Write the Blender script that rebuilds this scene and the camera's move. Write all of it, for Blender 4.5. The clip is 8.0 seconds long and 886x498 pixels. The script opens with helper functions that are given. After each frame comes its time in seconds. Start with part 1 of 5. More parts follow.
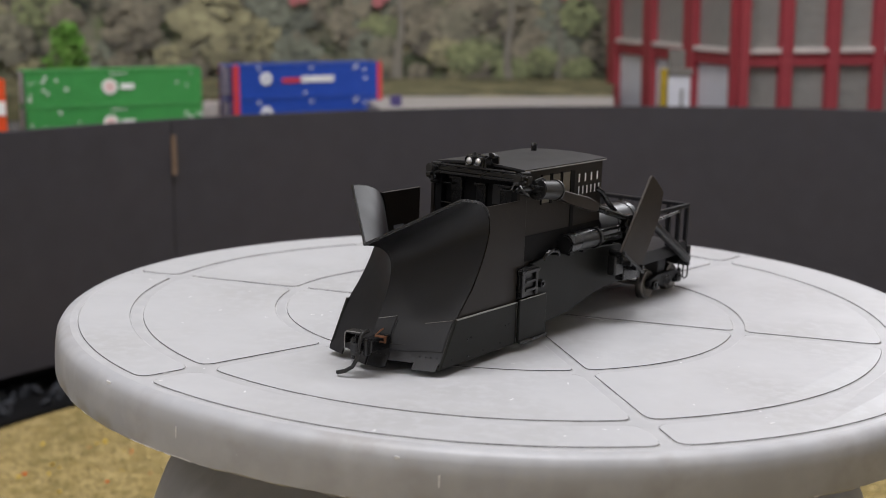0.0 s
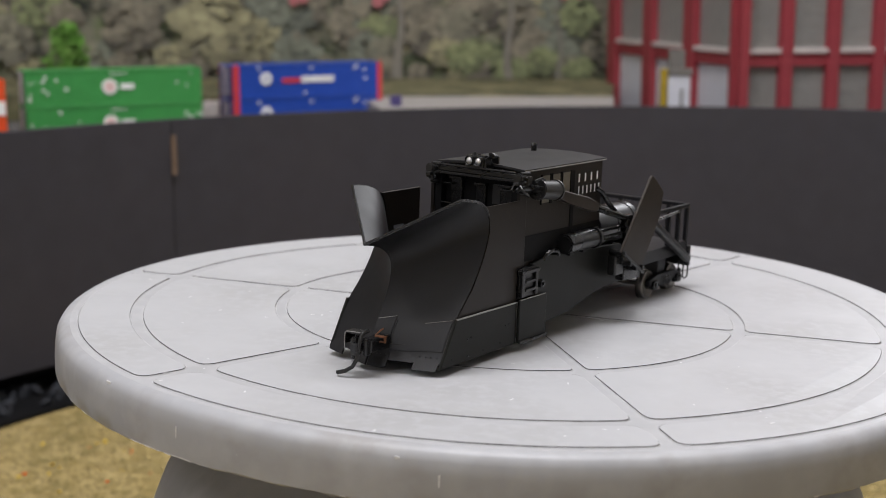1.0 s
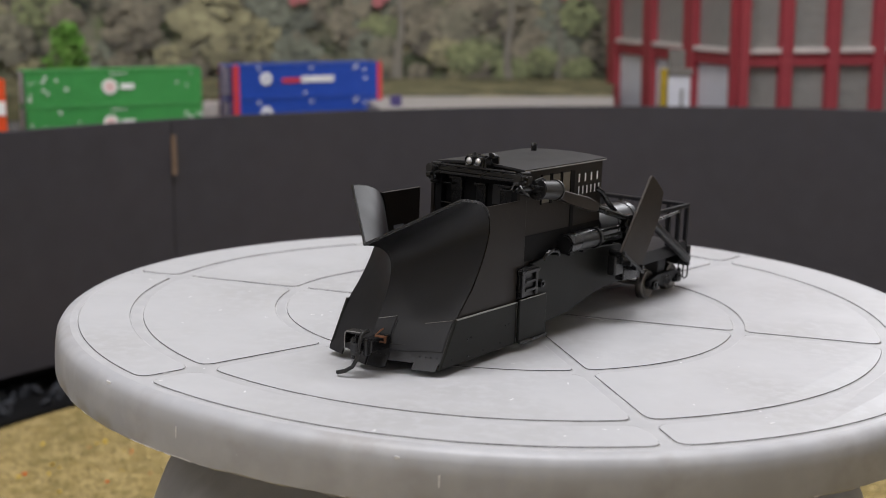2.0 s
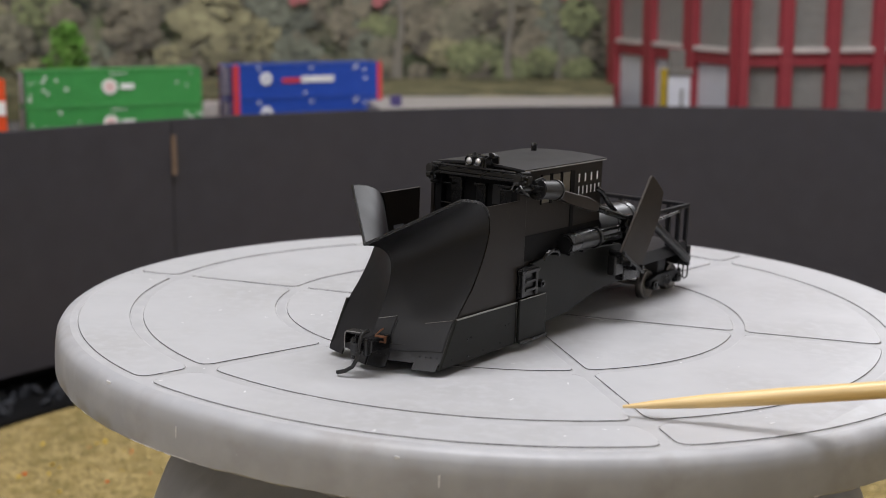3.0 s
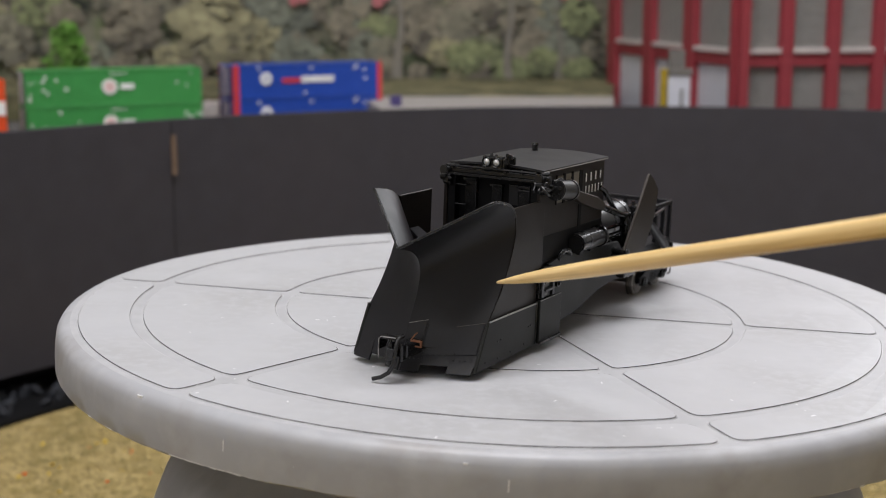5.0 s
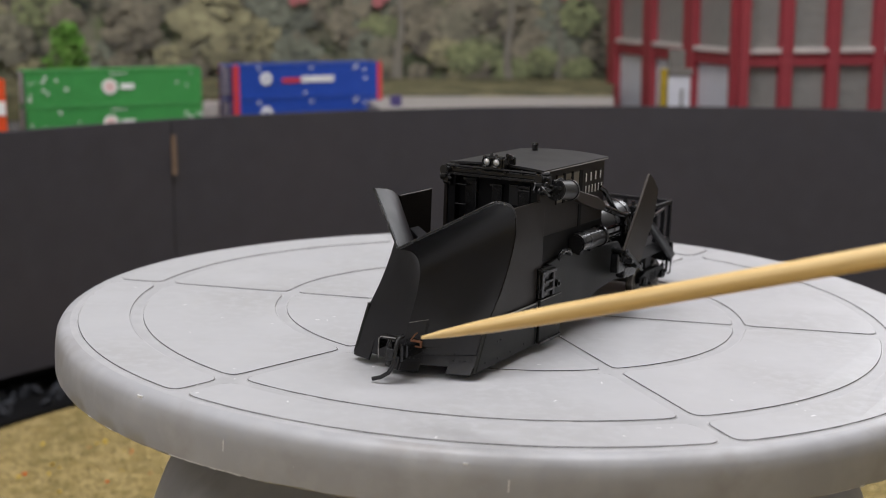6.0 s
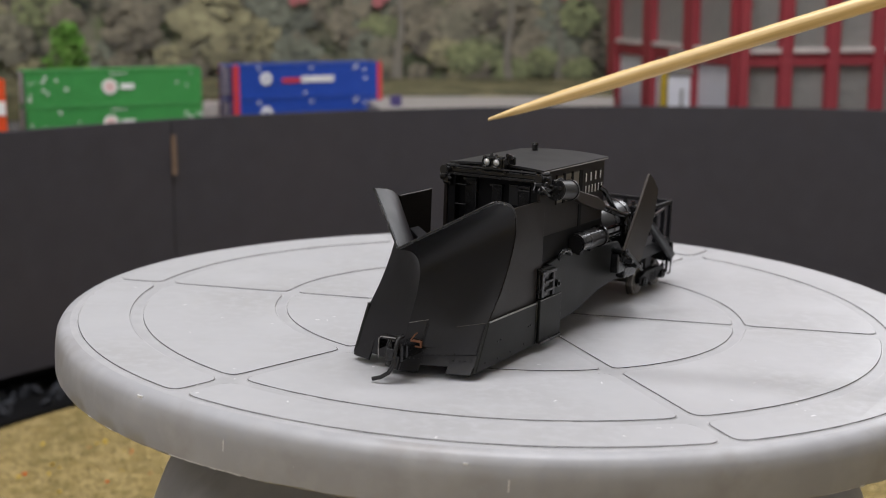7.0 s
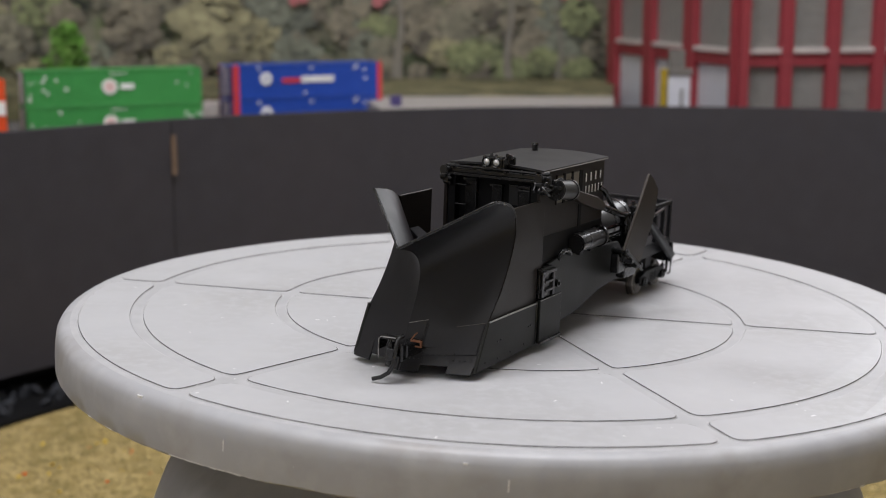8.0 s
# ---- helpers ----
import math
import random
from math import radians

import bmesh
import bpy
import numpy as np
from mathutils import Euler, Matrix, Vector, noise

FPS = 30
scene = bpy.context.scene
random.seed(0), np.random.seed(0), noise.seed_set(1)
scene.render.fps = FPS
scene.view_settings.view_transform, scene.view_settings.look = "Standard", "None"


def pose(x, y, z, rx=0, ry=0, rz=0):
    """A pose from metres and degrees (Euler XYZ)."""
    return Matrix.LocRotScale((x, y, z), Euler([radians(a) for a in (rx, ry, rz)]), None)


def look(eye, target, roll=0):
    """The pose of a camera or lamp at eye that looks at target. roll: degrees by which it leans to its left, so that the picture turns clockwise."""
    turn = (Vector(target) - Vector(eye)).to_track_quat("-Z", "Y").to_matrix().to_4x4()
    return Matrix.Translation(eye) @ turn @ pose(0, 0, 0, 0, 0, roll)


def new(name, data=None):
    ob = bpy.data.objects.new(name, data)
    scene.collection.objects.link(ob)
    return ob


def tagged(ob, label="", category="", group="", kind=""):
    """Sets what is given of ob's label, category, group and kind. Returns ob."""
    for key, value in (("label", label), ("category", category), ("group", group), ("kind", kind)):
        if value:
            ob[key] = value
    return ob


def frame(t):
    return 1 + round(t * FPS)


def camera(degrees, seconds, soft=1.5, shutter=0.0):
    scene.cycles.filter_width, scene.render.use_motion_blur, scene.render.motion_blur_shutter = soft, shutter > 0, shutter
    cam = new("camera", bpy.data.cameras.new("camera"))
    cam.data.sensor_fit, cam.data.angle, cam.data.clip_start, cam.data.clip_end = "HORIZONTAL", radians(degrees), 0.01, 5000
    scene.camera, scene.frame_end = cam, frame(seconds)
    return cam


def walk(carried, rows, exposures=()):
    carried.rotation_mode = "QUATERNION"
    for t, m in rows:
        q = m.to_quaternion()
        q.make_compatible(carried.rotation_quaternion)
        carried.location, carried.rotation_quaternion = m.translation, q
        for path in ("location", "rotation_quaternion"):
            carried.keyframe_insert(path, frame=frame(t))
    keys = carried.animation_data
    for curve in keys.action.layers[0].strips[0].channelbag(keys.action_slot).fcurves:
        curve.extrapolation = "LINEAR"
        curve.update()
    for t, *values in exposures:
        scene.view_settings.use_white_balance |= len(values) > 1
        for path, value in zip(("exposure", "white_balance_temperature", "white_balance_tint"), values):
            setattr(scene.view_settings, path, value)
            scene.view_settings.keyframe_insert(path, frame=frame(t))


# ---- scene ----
cam = camera(36.39, 8.0, soft=0.9, shutter=0.5)
cam.data.dof.use_dof = True
cam.data.dof.focus_distance = 0.395
cam.data.dof.aperture_fstop = 19.0
EYE = pose(-0.02238, -0.44916, 0.10523, 79.393, 0, 0)
walk(cam, [(0.0, EYE), (8.0, EYE)], [(0.0, -0.14), (4.7, -0.15), (5.9, -0.21), (8.0, -0.21)])

# ---- light: four ceiling lamps and one window, all unseen and added ----
world = bpy.data.worlds.new("room_world")
scene.world = world
world.use_nodes = True
world.node_tree.nodes["Background"].inputs[0].default_value = (0.9, 0.95, 1.0, 1)
world.node_tree.nodes["Background"].inputs[1].default_value = 0.05


def added_lamp(x, y, z, sx, sy, watts, colour, turn=0):
    data = bpy.data.lights.new("added_ceiling_lamp", "AREA")
    data.shape, data.size, data.size_y, data.energy, data.color = "RECTANGLE", sx, sy, watts, colour
    ob = new("added_ceiling_lamp", data)
    ob.matrix_world = pose(x, y, z, 0, 0, turn)
    return ob


added_lamp(-0.90, -1.50, 1.46, 0.80, 0.36, 12.0, (0.97, 0.96, 1.0), 35)
added_lamp(-0.95, -0.42, 1.46, 0.40, 0.12, 9.0, (0.97, 0.96, 1.0), 70)
added_lamp(-0.02, 0.0, 1.46, 0.80, 0.22, 22.0, (0.97, 0.96, 1.0), 0)
added_lamp(0.50, 0.42, 1.46, 0.90, 0.24, 8.5, (0.97, 0.96, 1.0), 0)
# unseen window added for the highlights from the back right
daylight = bpy.data.lights.new("added_window_light", "AREA")
daylight.shape, daylight.size, daylight.size_y, daylight.energy, daylight.color = "RECTANGLE", 0.69, 0.53, 13.0, (0.95, 0.96, 1.0)
new("added_window_light", daylight).matrix_world = look((1.27, 2.19, 1.15), (1.27, 0.0, 1.15))


# ---- materials ----
def material(name, colour, rough=0.5, metal=0.0, grain=0.0, scale=400.0, bump=0.0, tint=None, blot=60.0, spec=0.5):
    """Base colour with grain at one scale, blotches at another, and fine relief."""
    m = bpy.data.materials.new(name)
    m.use_nodes = True
    n, l = m.node_tree.nodes, m.node_tree.links
    b = n["Principled BSDF"]
    b.inputs["Base Color"].default_value = (*colour, 1)
    b.inputs["Roughness"].default_value, b.inputs["Metallic"].default_value = rough, metal
    b.inputs["Specular IOR Level"].default_value = spec
    if not (grain or bump):
        return m
    pos = n.new("ShaderNodeTexCoord")
    fine, wide = n.new("ShaderNodeTexNoise"), n.new("ShaderNodeTexNoise")
    fine.inputs["Scale"].default_value, fine.inputs["Detail"].default_value = scale, 5
    wide.inputs["Scale"].default_value, wide.inputs["Detail"].default_value = blot, 3
    l.new(pos.outputs["Object"], fine.inputs["Vector"])
    l.new(pos.outputs["Object"], wide.inputs["Vector"])
    mix = n.new("ShaderNodeMix")
    mix.data_type = "RGBA"
    other = tint or tuple(c * 1.5 for c in colour)
    mix.inputs[6].default_value, mix.inputs[7].default_value = (*[c * (1 - grain) for c in colour], 1), (*[min(1, c * (1 + grain)) for c in colour], 1)
    l.new(fine.outputs["Fac"], mix.inputs[0])
    ramp = n.new("ShaderNodeMapRange")
    ramp.inputs["From Min"].default_value, ramp.inputs["From Max"].default_value = 0.45, 0.75
    ramp.inputs["To Max"].default_value = min(0.9, grain * 2)
    l.new(wide.outputs["Fac"], ramp.inputs["Value"])
    mix2 = n.new("ShaderNodeMix")
    mix2.data_type = "RGBA"
    l.new(ramp.outputs[0], mix2.inputs[0])
    l.new(mix.outputs[2], mix2.inputs[6])
    mix2.inputs[7].default_value = (*other, 1)
    l.new(mix2.outputs[2], b.inputs["Base Color"])
    rr = n.new("ShaderNodeMapRange")
    rr.inputs["To Min"].default_value, rr.inputs["To Max"].default_value = max(0, rough - 0.08), min(1, rough + 0.1)
    l.new(wide.outputs["Fac"], rr.inputs["Value"])
    l.new(rr.outputs[0], b.inputs["Roughness"])
    if bump:
        bp = n.new("ShaderNodeBump")
        bp.inputs["Strength"].default_value, bp.inputs["Distance"].default_value = 0.5, bump
        l.new(fine.outputs["Fac"], bp.inputs["Height"])
        l.new(bp.outputs[0], b.inputs["Normal"])
    return m


BLACK = material("matt_black_plastic", (0.0070, 0.0070, 0.0086), 0.44, grain=0.12, scale=900, bump=0.00003, blot=90, tint=(0.0115, 0.0113, 0.0130), spec=0.38)
BLACK_GLOSS = material("satin_black_metal", (0.0085, 0.0085, 0.0090), 0.26, grain=0.1, scale=900, blot=120, spec=0.5)
# black for inner parts, and for shade painted on the cab side and in gaps
BLACK_DEEP = material("flat_black_parts_and_shade", (0.005, 0.005, 0.0055), 0.6, grain=0.15, scale=500, blot=80, spec=0.15)
ROOF = material("roof_black_plastic", (0.0145, 0.014, 0.0148), 0.5, grain=0.16, scale=700, bump=0.00003, blot=70, spec=0.45)
STEEL = material("blackened_steel", (0.17, 0.158, 0.147), 0.34, 0.8, grain=0.2, scale=600, blot=90)
BRIGHT_STEEL = material("worn_bright_steel", (0.27, 0.255, 0.24), 0.3, 0.85, grain=0.2, scale=600, blot=90)
COPPER = material("bronze_spring", (0.26, 0.115, 0.06), 0.4, 0.8, grain=0.2, scale=800)
LENS = material("silvered_lens", (0.85, 0.85, 0.86), 0.32, 0.55)
WHITE_PAINT = material("white_lettering_paint", (0.84, 0.84, 0.82), 0.5, grain=0.1, scale=1500)
# pale colour paints the highlight along rubbed black edges
EDGE = material("rubbed_edge_highlight", (0.30, 0.29, 0.28), 0.35, 0.3, grain=0.2, scale=700, blot=120)
WET_BLACK = material("glossy_black_casting", (0.011, 0.011, 0.0115), 0.33, grain=0.1, scale=900, blot=120, spec=0.45)
SCUFF = material("white_scuff", (0.68, 0.68, 0.68), 0.5, grain=0.05, scale=800)
WOOD = material("bamboo_wood", (0.72, 0.50, 0.21), 0.36, grain=0.34, scale=1.0, bump=0.0001, blot=0.5, tint=(0.90, 0.70, 0.38), spec=0.55)
# long fibres: the grain is drawn out along the stick
_n, _l = WOOD.node_tree.nodes, WOOD.node_tree.links
_map = _n.new("ShaderNodeMapping")
_map.inputs["Scale"].default_value = (30, 1500, 1500)
_l.new(_n["Texture Coordinate"].outputs["Object"], _map.inputs["Vector"])
for _t in ("Noise Texture", "Noise Texture.001"):
    _l.new(_map.outputs[0], _n[_t].inputs["Vector"])
WALL_BLACK = material("black_painted_board", (0.0355, 0.0342, 0.0440), 0.72, grain=0.22, scale=60, bump=0.0002, blot=8, tint=(0.047, 0.0405, 0.0480))
WORN = material("worn_brown_edge", (0.17, 0.115, 0.08), 0.7, grain=0.3, scale=200, blot=60)


def layered(name, colours, scales, rough=0.9, bump=0.0, sharp=(0.4, 0.6)):
    """A ground or foliage colour: noises of several scales, each laying its colour over the ones before."""
    m = bpy.data.materials.new(name)
    m.use_nodes = True
    n, l = m.node_tree.nodes, m.node_tree.links
    b = n["Principled BSDF"]
    b.inputs["Roughness"].default_value = rough
    b.inputs["Specular IOR Level"].default_value = 0.2
    pos = n.new("ShaderNodeTexCoord")
    last = None
    for i, (c, s) in enumerate(zip(colours[1:], scales)):
        tex = n.new("ShaderNodeTexNoise")
        tex.inputs["Scale"].default_value, tex.inputs["Detail"].default_value = s, 4
        shift = n.new("ShaderNodeVectorMath")
        shift.inputs[1].default_value = (3.1 * i, 7.7 * i, 1.3 * i)
        l.new(pos.outputs["Object"], shift.inputs[0])
        l.new(shift.outputs[0], tex.inputs["Vector"])
        ramp = n.new("ShaderNodeMapRange")
        ramp.inputs["From Min"].default_value, ramp.inputs["From Max"].default_value = sharp
        l.new(tex.outputs["Fac"], ramp.inputs["Value"])
        mix = n.new("ShaderNodeMix")
        mix.data_type = "RGBA"
        l.new(ramp.outputs[0], mix.inputs[0])
        if last is None:
            mix.inputs[6].default_value = (*colours[0], 1)
        else:
            l.new(last, mix.inputs[6])
        mix.inputs[7].default_value = (*c, 1)
        last = mix.outputs[2]
        if bump and i == 0:
            bp = n.new("ShaderNodeBump")
            bp.inputs["Strength"].default_value, bp.inputs["Distance"].default_value = 0.8, bump
            l.new(tex.outputs["Fac"], bp.inputs["Height"])
            l.new(bp.outputs[0], b.inputs["Normal"])
    l.new(last, b.inputs["Base Color"])
    return m


GREY = layered("mottled_grey_plastic", [(0.418, 0.420, 0.432), (0.392, 0.394, 0.404), (0.450, 0.452, 0.464), (0.378, 0.377, 0.382), (0.430, 0.432, 0.443)], [13, 38, 21, 240], rough=0.42, sharp=(0.45, 0.68))
GREY_CHANNEL = layered("clean_grey_plastic", [(0.390, 0.392, 0.405), (0.362, 0.362, 0.370), (0.42, 0.42, 0.43)], [30, 120], rough=0.45, sharp=(0.42, 0.68))
GREY_DIRTY = layered("scuffed_grey_plastic", [(0.345, 0.349, 0.366), (0.322, 0.322, 0.334), (0.378, 0.381, 0.396), (0.300, 0.290, 0.288), (0.350, 0.351, 0.364), (0.390, 0.393, 0.406)], [22, 60, 44, 160, 95], rough=0.46, sharp=(0.47, 0.70))
# pale colour paints the highlight on the fillets beside the panels
PALE_BEAD = layered("pale_highlight_plastic", [(0.47, 0.47, 0.48), (0.41, 0.41, 0.42), (0.56, 0.56, 0.56)], [60, 140], rough=0.4, sharp=(0.42, 0.66))
for _m in (GREY, GREY_CHANNEL, GREY_DIRTY, PALE_BEAD):
    _m.node_tree.nodes["Principled BSDF"].inputs["Specular IOR Level"].default_value = 0.5
# dark colour puts the shade of the panels' steps into a thin skin
STEP_SHADE = layered("dark_step_shade", [(0.085, 0.082, 0.08), (0.14, 0.135, 0.13), (0.06, 0.058, 0.056)], [90, 300], rough=0.8)
GRASS = layered("golden_static_grass", [(0.30, 0.22, 0.078), (0.41, 0.31, 0.125), (0.22, 0.172, 0.062), (0.50, 0.38, 0.17), (0.12, 0.098, 0.04)], [420, 26, 110, 500], bump=0.0015, sharp=(0.42, 0.68))
FOREST = layered("printed_forest", [(0.07, 0.075, 0.06), (0.34, 0.33, 0.21), (0.09, 0.092, 0.085), (0.46, 0.43, 0.28), (0.016, 0.018, 0.017), (0.31, 0.30, 0.215), (0.14, 0.17, 0.085), (0.03, 0.034, 0.028)], [17, 11, 30, 20, 8, 48, 34], rough=0.7, sharp=(0.45, 0.64))


def print_tone(name, low, high):
    """One ink of the printed backdrop: every blot takes its own shade between two."""
    m = material(name, low, 0.7, grain=0.2, scale=70, blot=25)
    n, l = m.node_tree.nodes, m.node_tree.links
    geo, mix = n.new("ShaderNodeNewGeometry"), n.new("ShaderNodeMix")
    mix.data_type = "RGBA"
    mix.inputs[6].default_value, mix.inputs[7].default_value = (*low, 1), (*high, 1)
    l.new(geo.outputs["Random Per Island"], mix.inputs[0])
    l.new(mix.outputs[2], n["Principled BSDF"].inputs["Base Color"])
    return m


INKS = ((0.29, 0.275, 0.185), (0.30, 0.27, 0.185), (0.265, 0.285, 0.205), (0.46, 0.43, 0.235), (0.31, 0.35, 0.16))
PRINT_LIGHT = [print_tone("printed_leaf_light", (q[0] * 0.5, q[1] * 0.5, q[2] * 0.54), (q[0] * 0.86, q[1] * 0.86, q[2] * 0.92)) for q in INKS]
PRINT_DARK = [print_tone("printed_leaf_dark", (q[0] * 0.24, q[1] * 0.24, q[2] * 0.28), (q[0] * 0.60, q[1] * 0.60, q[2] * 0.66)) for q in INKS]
VERGE = layered("dry_verge_scatter", [(0.14, 0.135, 0.07), (0.24, 0.21, 0.12), (0.09, 0.088, 0.05)], [60, 25], bump=0.002)
ROAD = material("grey_road_surface", (0.33, 0.31, 0.29), 0.85, grain=0.12, scale=200, bump=0.0003, blot=14, tint=(0.38, 0.33, 0.28))
BALLAST = layered("grey_ballast", [(0.10, 0.095, 0.09), (0.20, 0.19, 0.18), (0.05, 0.05, 0.05)], [500, 90], bump=0.002)
CEILING_WHITE = material("white_ceiling_paint", (0.8, 0.8, 0.8), 0.9, grain=0.04, scale=30, blot=3)
PLASTER = material("off_white_room_paint", (0.70, 0.69, 0.695), 0.9, grain=0.04, scale=30, blot=3)
C_GREEN = material("green_container_paint", (0.058, 0.31, 0.078), 0.45, grain=0.1, scale=60, blot=12)
C_BLUE = material("blue_container_paint", (0.02, 0.075, 0.42), 0.42, grain=0.1, scale=60, blot=12)
C_RED = material("red_container_paint", (0.62, 0.05, 0.06), 0.45, grain=0.08, scale=60, blot=12)
C_ORANGE = material("orange_container_paint", (0.75, 0.09, 0.02), 0.45, grain=0.08, scale=60, blot=12)
C_DARKEND = material("weathered_door_end", (0.07, 0.10, 0.085), 0.6, grain=0.2, scale=90, blot=30)
C_DARKBLUE = material("dark_blue_door_end", (0.06, 0.045, 0.16), 0.6, grain=0.2, scale=90, blot=30)
PALE_PINK = material("pale_pink_print", (0.78, 0.55, 0.52), 0.5, grain=0.1, scale=120)
BRICK_RED = material("red_building_paint", (0.30, 0.037, 0.050), 0.6, grain=0.15, scale=80, blot=16, tint=(0.29, 0.048, 0.055))
SILL = material("concrete_sill", (0.56, 0.50, 0.48), 0.7, grain=0.12, scale=120)
PANE = material("smoky_window_glass", (0.23, 0.225, 0.215), 0.3, grain=0.2, scale=90, blot=26, tint=(0.36, 0.34, 0.32))
PANE_BAR = material("grey_glazing_bar", (0.30, 0.285, 0.27), 0.6, grain=0.1, scale=90)
DOOR_WHITE = material("pale_grey_roller_door", (0.62, 0.63, 0.69), 0.55, grain=0.07, scale=90)
YELLOW = material("yellow_post_paint", (0.36, 0.25, 0.02), 0.5, grain=0.1, scale=90)
KIOSK_GREY = material("grey_kiosk_paint", (0.16, 0.15, 0.14), 0.6, grain=0.1, scale=90)
LEAF = material("green_foam_foliage", (0.10, 0.25, 0.03), 0.8, grain=0.4, scale=300, bump=0.001, blot=45, tint=(0.22, 0.36, 0.09))
BARK = material("brown_bark", (0.09, 0.06, 0.04), 0.9, grain=0.3, scale=300)
FLECK_ORANGE = material("orange_leaf_fleck", (0.62, 0.13, 0.02), 0.8, grain=0.2, scale=500)
FLECK_YELLOW = material("yellow_leaf_fleck", (0.62, 0.42, 0.06), 0.8, grain=0.2, scale=500)
TRUNK_PRINT = material("pale_printed_bark", (0.20, 0.185, 0.155), 0.7, grain=0.25, scale=90, blot=30)
BLOSSOM = material("pink_printed_blossom", (0.42, 0.14, 0.15), 0.7, grain=0.25, scale=90, blot=30)
SLATE = material("blue_grey_rubble", (0.012, 0.0135, 0.018), 0.8, grain=0.3, scale=90)


# ---- mesh helpers ----
def part(name, bm, mat, parent=None, label="", k=1.0, smooth=False):
    """Links a bmesh as one mesh object; k scales it (0.001 for millimetres)."""
    me = bpy.data.meshes.new(name)
    if k != 1.0:
        bmesh.ops.scale(bm, vec=(k, k, k), verts=bm.verts)
    bmesh.ops.recalc_face_normals(bm, faces=bm.faces)
    for f in bm.faces:
        f.smooth = smooth
    bm.to_mesh(me)
    bm.free()
    if smooth:
        me.set_sharp_from_angle(angle=radians(38))
    me.materials.append(mat)
    ob = new(name, me)
    if parent:
        ob.parent = parent
    if label:
        ob["label"] = label
    return ob


def box(bm, x0, x1, y0, y1, z0, z1, bevel=0.0, m=None):
    r = bmesh.ops.create_cube(bm, size=1)
    vs = r["verts"]
    for v in vs:
        v.co = Vector(((x0 + x1) / 2 + v.co.x * (x1 - x0), (y0 + y1) / 2 + v.co.y * (y1 - y0), (z0 + z1) / 2 + v.co.z * (z1 - z0)))
    if m is not None:
        bmesh.ops.transform(bm, matrix=m, verts=vs)
    if bevel:
        es = list({e for v in vs for e in v.link_edges})
        bmesh.ops.bevel(bm, geom=es, offset=bevel, segments=2, affect="EDGES", profile=0.6)
    return bm


def rod(bm, a, b, r0, r1=None, n=14, bevel=0.0):
    a, b = Vector(a), Vector(b)
    r1 = r0 if r1 is None else r1
    m = Matrix.Translation((a + b) / 2) @ (b - a).to_track_quat("Z", "Y").to_matrix().to_4x4()
    r = bmesh.ops.create_cone(bm, cap_ends=True, segments=n, radius1=r0, radius2=r1, depth=(b - a).length, matrix=m)
    if bevel:
        es = [e for e in {e for v in r["verts"] for e in v.link_edges} if any(len(f.verts) > 4 for f in e.link_faces)]
        bmesh.ops.bevel(bm, geom=es, offset=bevel, segments=2, affect="EDGES")
    return bm


def prism(bm, pts, axis, lo, hi, bevel=0.0):
    """A polygon in the plane across axis, extruded from lo to hi. pts are the two other coordinates in xyz order."""
    def at(p, w):
        q = list(p)
        q.insert(axis, w)
        return q
    a = [bm.verts.new(at(p, lo)) for p in pts]
    b = [bm.verts.new(at(p, hi)) for p in pts]
    fs = [bm.faces.new(a), bm.faces.new(b[::-1])]
    for i in range(len(pts)):
        j = (i + 1) % len(pts)
        fs.append(bm.faces.new((a[i], b[i], b[j], a[j])))
    if bevel:
        es = list({e for f in fs[:2] for e in f.edges})
        bmesh.ops.bevel(bm, geom=es, offset=bevel, segments=1, affect="EDGES")
    return bm


def lathe(bm, profile, n=128):
    rings = []
    for r, z in profile:
        if r < 1e-7:
            rings.append([bm.verts.new((0, 0, z))])
        else:
            rings.append([bm.verts.new((r * math.cos(2 * math.pi * i / n), r * math.sin(2 * math.pi * i / n), z)) for i in range(n)])
    for a, b in zip(rings, rings[1:]):
        for i in range(n):
            j = (i + 1) % n
            if len(a) == 1 and len(b) == 1:
                continue
            if len(a) == 1:
                bm.faces.new((a[0], b[i], b[j]))
            elif len(b) == 1:
                bm.faces.new((a[i], b[0], a[j]))
            else:
                bm.faces.new((a[i], b[i], b[j], a[j]))
    return bm


def shell(bm, grid, thick):
    """A curved sheet through a grid of points, given a thickness along its own normals."""
    rows, cols = len(grid), len(grid[0])
    P = [[Vector(p) for p in row] for row in grid]
    back = []
    for i in range(rows):
        line = []
        for j in range(cols):
            du = P[i][min(j + 1, cols - 1)] - P[i][max(j - 1, 0)]
            dv = P[min(i + 1, rows - 1)][j] - P[max(i - 1, 0)][j]
            nn = du.cross(dv)
            nn.normalize()
            line.append(P[i][j] + nn * thick)
        back.append(line)
    A = [[bm.verts.new(p) for p in row] for row in P]
    B = [[bm.verts.new(p) for p in row] for row in back]
    for i in range(rows - 1):
        for j in range(cols - 1):
            bm.faces.new((A[i][j], A[i][j + 1], A[i + 1][j + 1], A[i + 1][j]))
            bm.faces.new((B[i][j], B[i + 1][j], B[i + 1][j + 1], B[i][j + 1]))
    for j in range(cols - 1):
        bm.faces.new((A[0][j], B[0][j], B[0][j + 1], A[0][j + 1]))
        bm.faces.new((A[-1][j], A[-1][j + 1], B[-1][j + 1], B[-1][j]))
    for i in range(rows - 1):
        bm.faces.new((A[i][0], A[i + 1][0], B[i + 1][0], B[i][0]))
        bm.faces.new((A[i][-1], B[i][-1], B[i + 1][-1], A[i + 1][-1]))
    return bm


